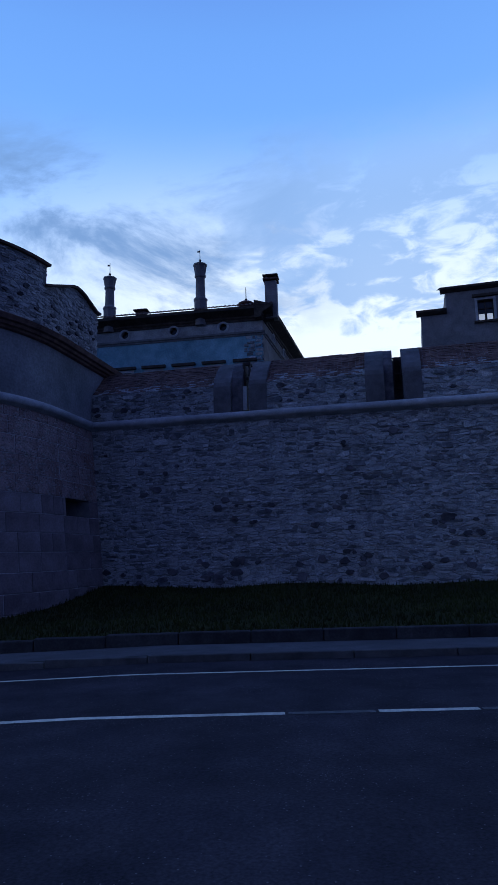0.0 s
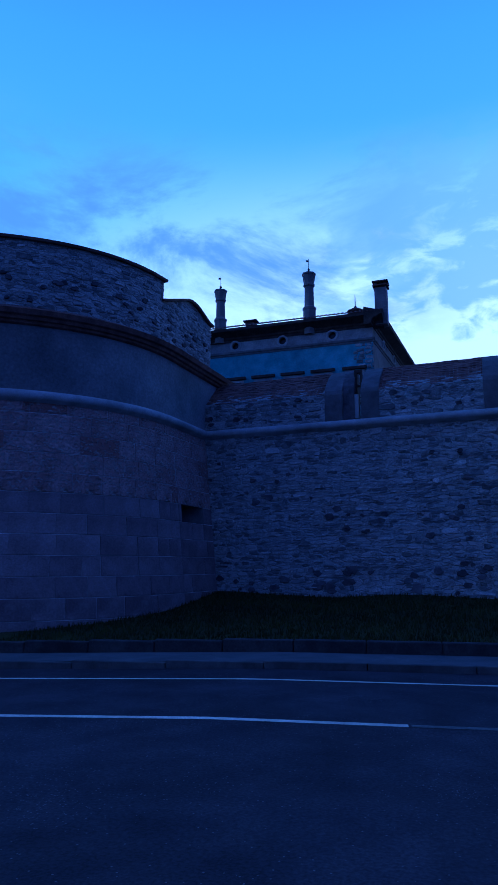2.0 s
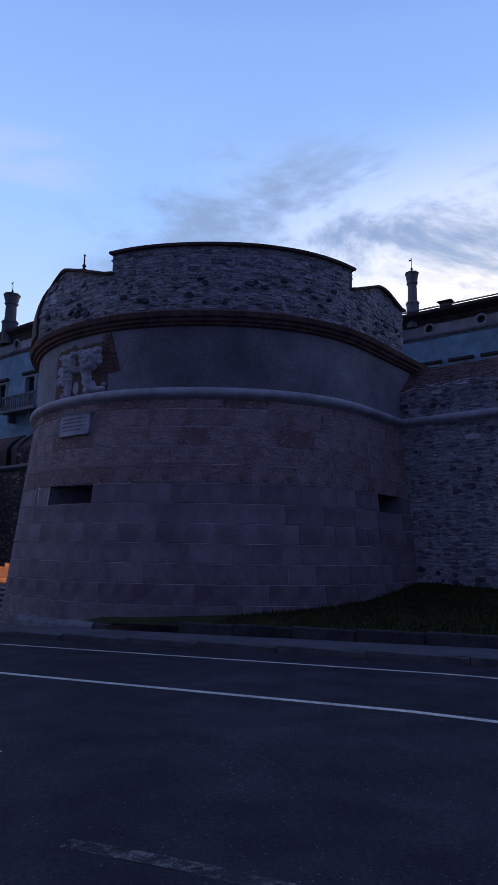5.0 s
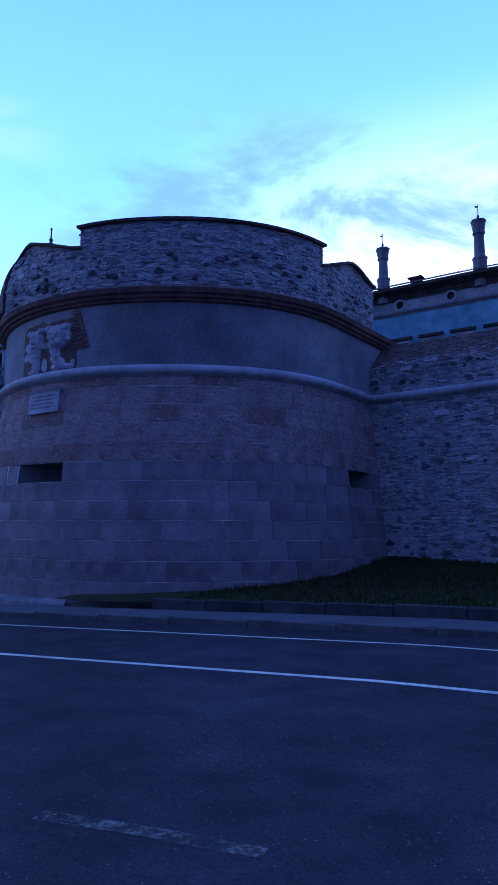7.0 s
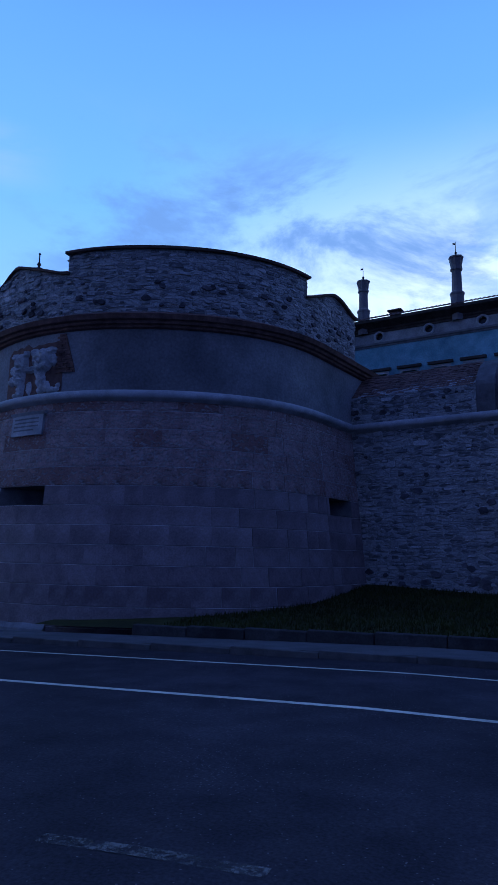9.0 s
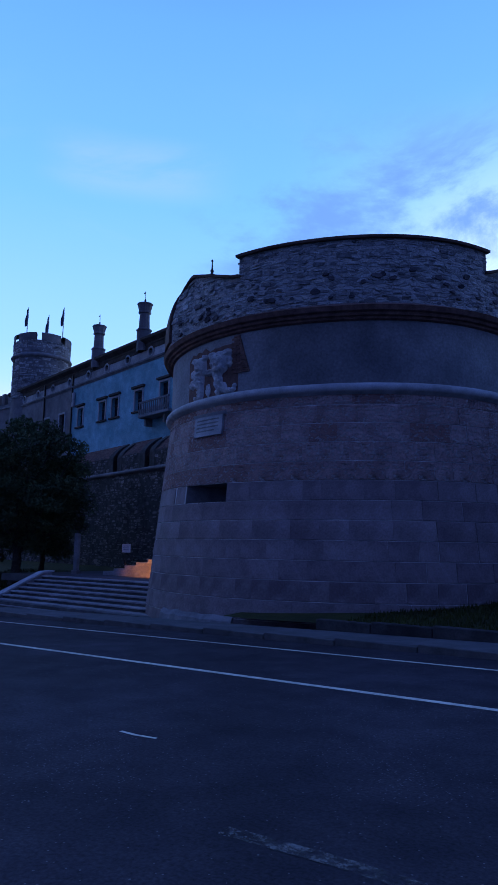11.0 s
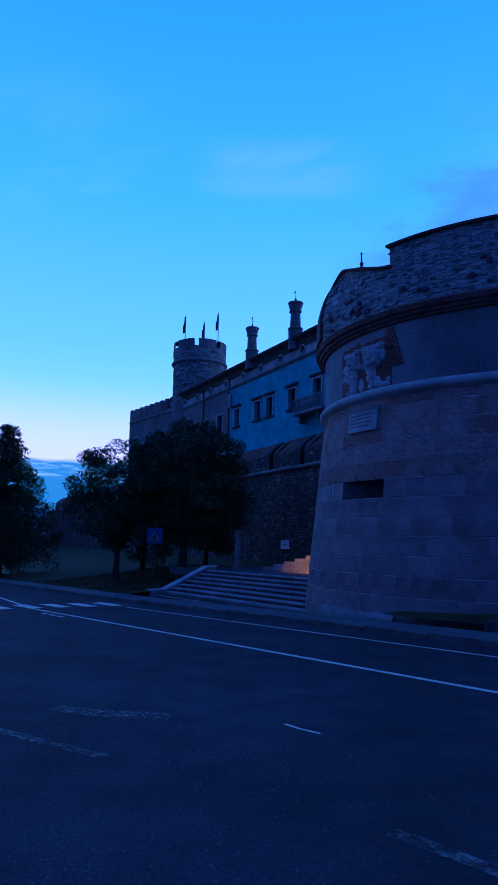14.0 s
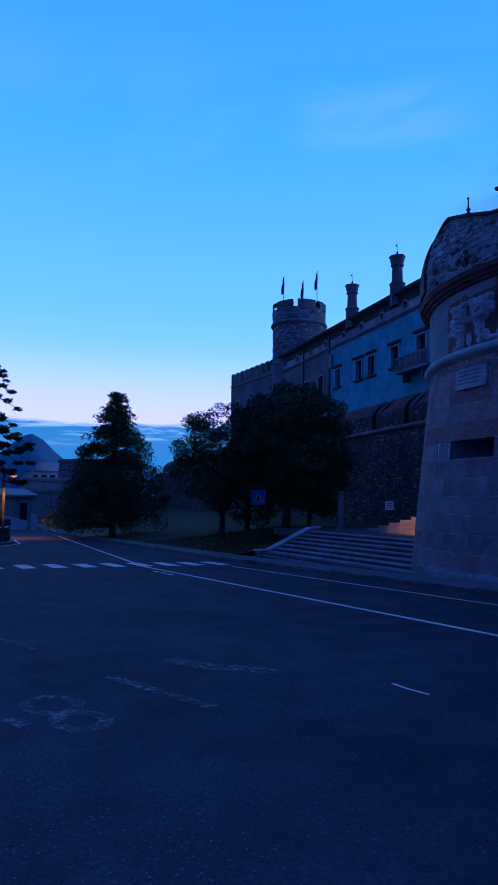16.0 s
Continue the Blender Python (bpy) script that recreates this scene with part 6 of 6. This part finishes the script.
# the ridge's haze comes from its blue material
tagged(raw("backdrop", mv, mf, MOUNTAIN, None, "", True), "far ridge of wooded mountain, distance haze in its blue", "mountain", kind="structure")

# street lamp, gate post and parked scooters in the orange light
def street_lamp(x, y, z, height, arm):
    s = thing("street_lamp", "street lamp with a glowing orange head on a tall pole", "street lamp")
    lathe("pole", (x, y, z), [(0.17, -0.2), (0.16, 1.2), (0.12, height + 0.4), (0.0, height + 0.45)], BARK, s, 10)
    bm = bmesh.new()
    tube(bm, [(x, y, z + height - 0.1), (x + arm * 0.5, y + 0.3, z + height + 0.12), (x + arm, y + 0.6, z + height + 0.12)], [0.04, 0.035, 0.03], 6)
    part("arm", bm, GALV, s)
    c = (x + arm, y + 0.6, z + height + 0.08)
    lathe("head", c, [(0.30, 0.02), (0.28, 0.10), (0.12, 0.20), (0.0, 0.22)], IRON, s, 14)
    lathe("bulb", c, [(0.0, -0.14), (0.16, -0.10), (0.25, 0.0), (0.26, 0.03)], LAMP, s, 14, "glowing orange lens")
    l = bpy.data.lights.new("lamp_light", "SPOT")
    l.energy, l.color, l.shadow_soft_size = 1500, (1.0, 0.33, 0.03), 0.25
    l.spot_size, l.spot_blend = radians(116), 0.6
    o = new("lamp_light", l)
    o.location, o.parent = (c[0], c[1], c[2] - 0.35), s
    return s


street_lamp(-57.5, 9.2, ground_z(-57.5, 9.2), 5.0, 0.9)
gate = thing("gate_post", "pale lit stone gate post at the street corner", "gate post")
boxed("shaft", (-78.0, 16.0, -1.35), (0.6, 0.6, 1.9), PALE, gate, 0, 0.04)
boxed("cap", (-78.0, 16.0, -0.36), (0.78, 0.78, 0.14), TRIM, gate, 0, 0.03)
barrier = thing("ramp_wall", "low pale ramp wall sloping beside the gate", "low wall")
raw("body", [(-80, y, z) for y, z in ((8.0, -2.4), (15.5, -2.4), (15.5, -1.0), (11.0, 0.1), (8.0, 0.1))] + [(-79.6, y, z) for y, z in ((8.0, -2.4), (15.5, -2.4), (15.5, -1.0), (11.0, 0.1), (8.0, 0.1))],
    [(0, 1, 2, 3, 4), (9, 8, 7, 6, 5)] + [(i, (i + 1) % 5, 5 + (i + 1) % 5, 5 + i) for i in range(5)], PALE, barrier)
island = [(x, y) for x, y in ((-39.5, 3.0), (-40.2, 6.1), (-44.5, 8.0), (-52, 9.0), (-62, 9.8), (-62, 3.0))]
iv = [(x, y, ground_z(x, y) - 0.1) for x, y in island] + [(x, y, ground_z(x, y) + 0.13) for x, y in island]
tagged(raw("pavement", iv, [tuple(range(6, 12))[::-1]] + [(i, (i + 1) % 6, 6 + (i + 1) % 6, 6 + i) for i in range(6)], PAVING), "raised pavement at the street corner", "pavement", kind="structure")
marking("corner_line", [[(-39.2, 3.0), (-39.9, 6.2), (-44.4, 8.25), (-52, 9.25)]], 0.14, PAINT, "white line round the pavement corner", "road marking")


def scooter(x, y, z, yaw):
    s = thing("scooter", "dark parked motor scooter", "scooter", "parked scooters")
    m = Matrix.Translation((x, y, z)) @ Matrix.Rotation(yaw, 4, "Z")

    def tr(ob):
        ob.matrix_basis = m @ ob.matrix_basis
        return ob
    for wx in (-0.62, 0.62):
        bm = bmesh.new()
        mm = Matrix.Translation((wx, 0, 0.24)) @ Matrix.Rotation(radians(90), 4, "X")
        bmesh.ops.create_cone(bm, cap_ends=True, segments=20, radius1=0.24, radius2=0.24, depth=0.11, matrix=mm)
        bmesh.ops.bevel(bm, geom=[e for e in bm.edges if e.is_boundary is False and abs(e.verts[0].co.y - e.verts[1].co.y) < 1e-4], offset=0.03, segments=2, affect="EDGES")
        tr(part("wheel", bm, RUBBER, s))
    bm = bmesh.new()
    prof2 = [(-0.85, 0.62), (-0.55, 0.78), (0.05, 0.76), (0.12, 0.40), (0.36, 0.36), (0.50, 0.95), (0.58, 0.95), (0.66, 0.45), (0.36, 0.22), (-0.30, 0.22), (-0.6, 0.45)]
    rows = [[bm.verts.new((a, w, b)) for a, b in prof2] for w in (-0.17, 0.17)]
    for i in range(len(prof2)):
        j = (i + 1) % len(prof2)
        bm.faces.new((rows[0][i], rows[0][j], rows[1][j], rows[1][i]))
    bm.faces.new(rows[0][::-1])
    bm.faces.new(rows[1])
    bmesh.ops.recalc_face_normals(bm, faces=bm.faces)
    tr(part("body", bm, RUBBER, s))
    tr(boxed("seat", (-0.38, 0, 0.82), (0.75, 0.28, 0.12), RUBBER, s, 0, 0.04))
    tr(boxed("handlebar", (0.5, 0, 1.05), (0.06, 0.66, 0.06), IRON, s, 0, 0.02))
    tr(boxed("windshield", (0.60, 0, 1.22), (0.03, 0.40, 0.42), RUBBER, s, 0, 0.012))
    tr(boxed("headlight", (0.60, 0, 0.92), (0.06, 0.16, 0.12), WHITE, s, 0, 0.02))
    return s


for x, y, a in ((-44.9, 7.0, 0.6), (-46.4, 7.4, 0.5), (-48.0, 7.7, 0.55), (-43.6, 6.4, 0.7)):
    scooter(x, y, ground_z(x, y) + 0.13, a)
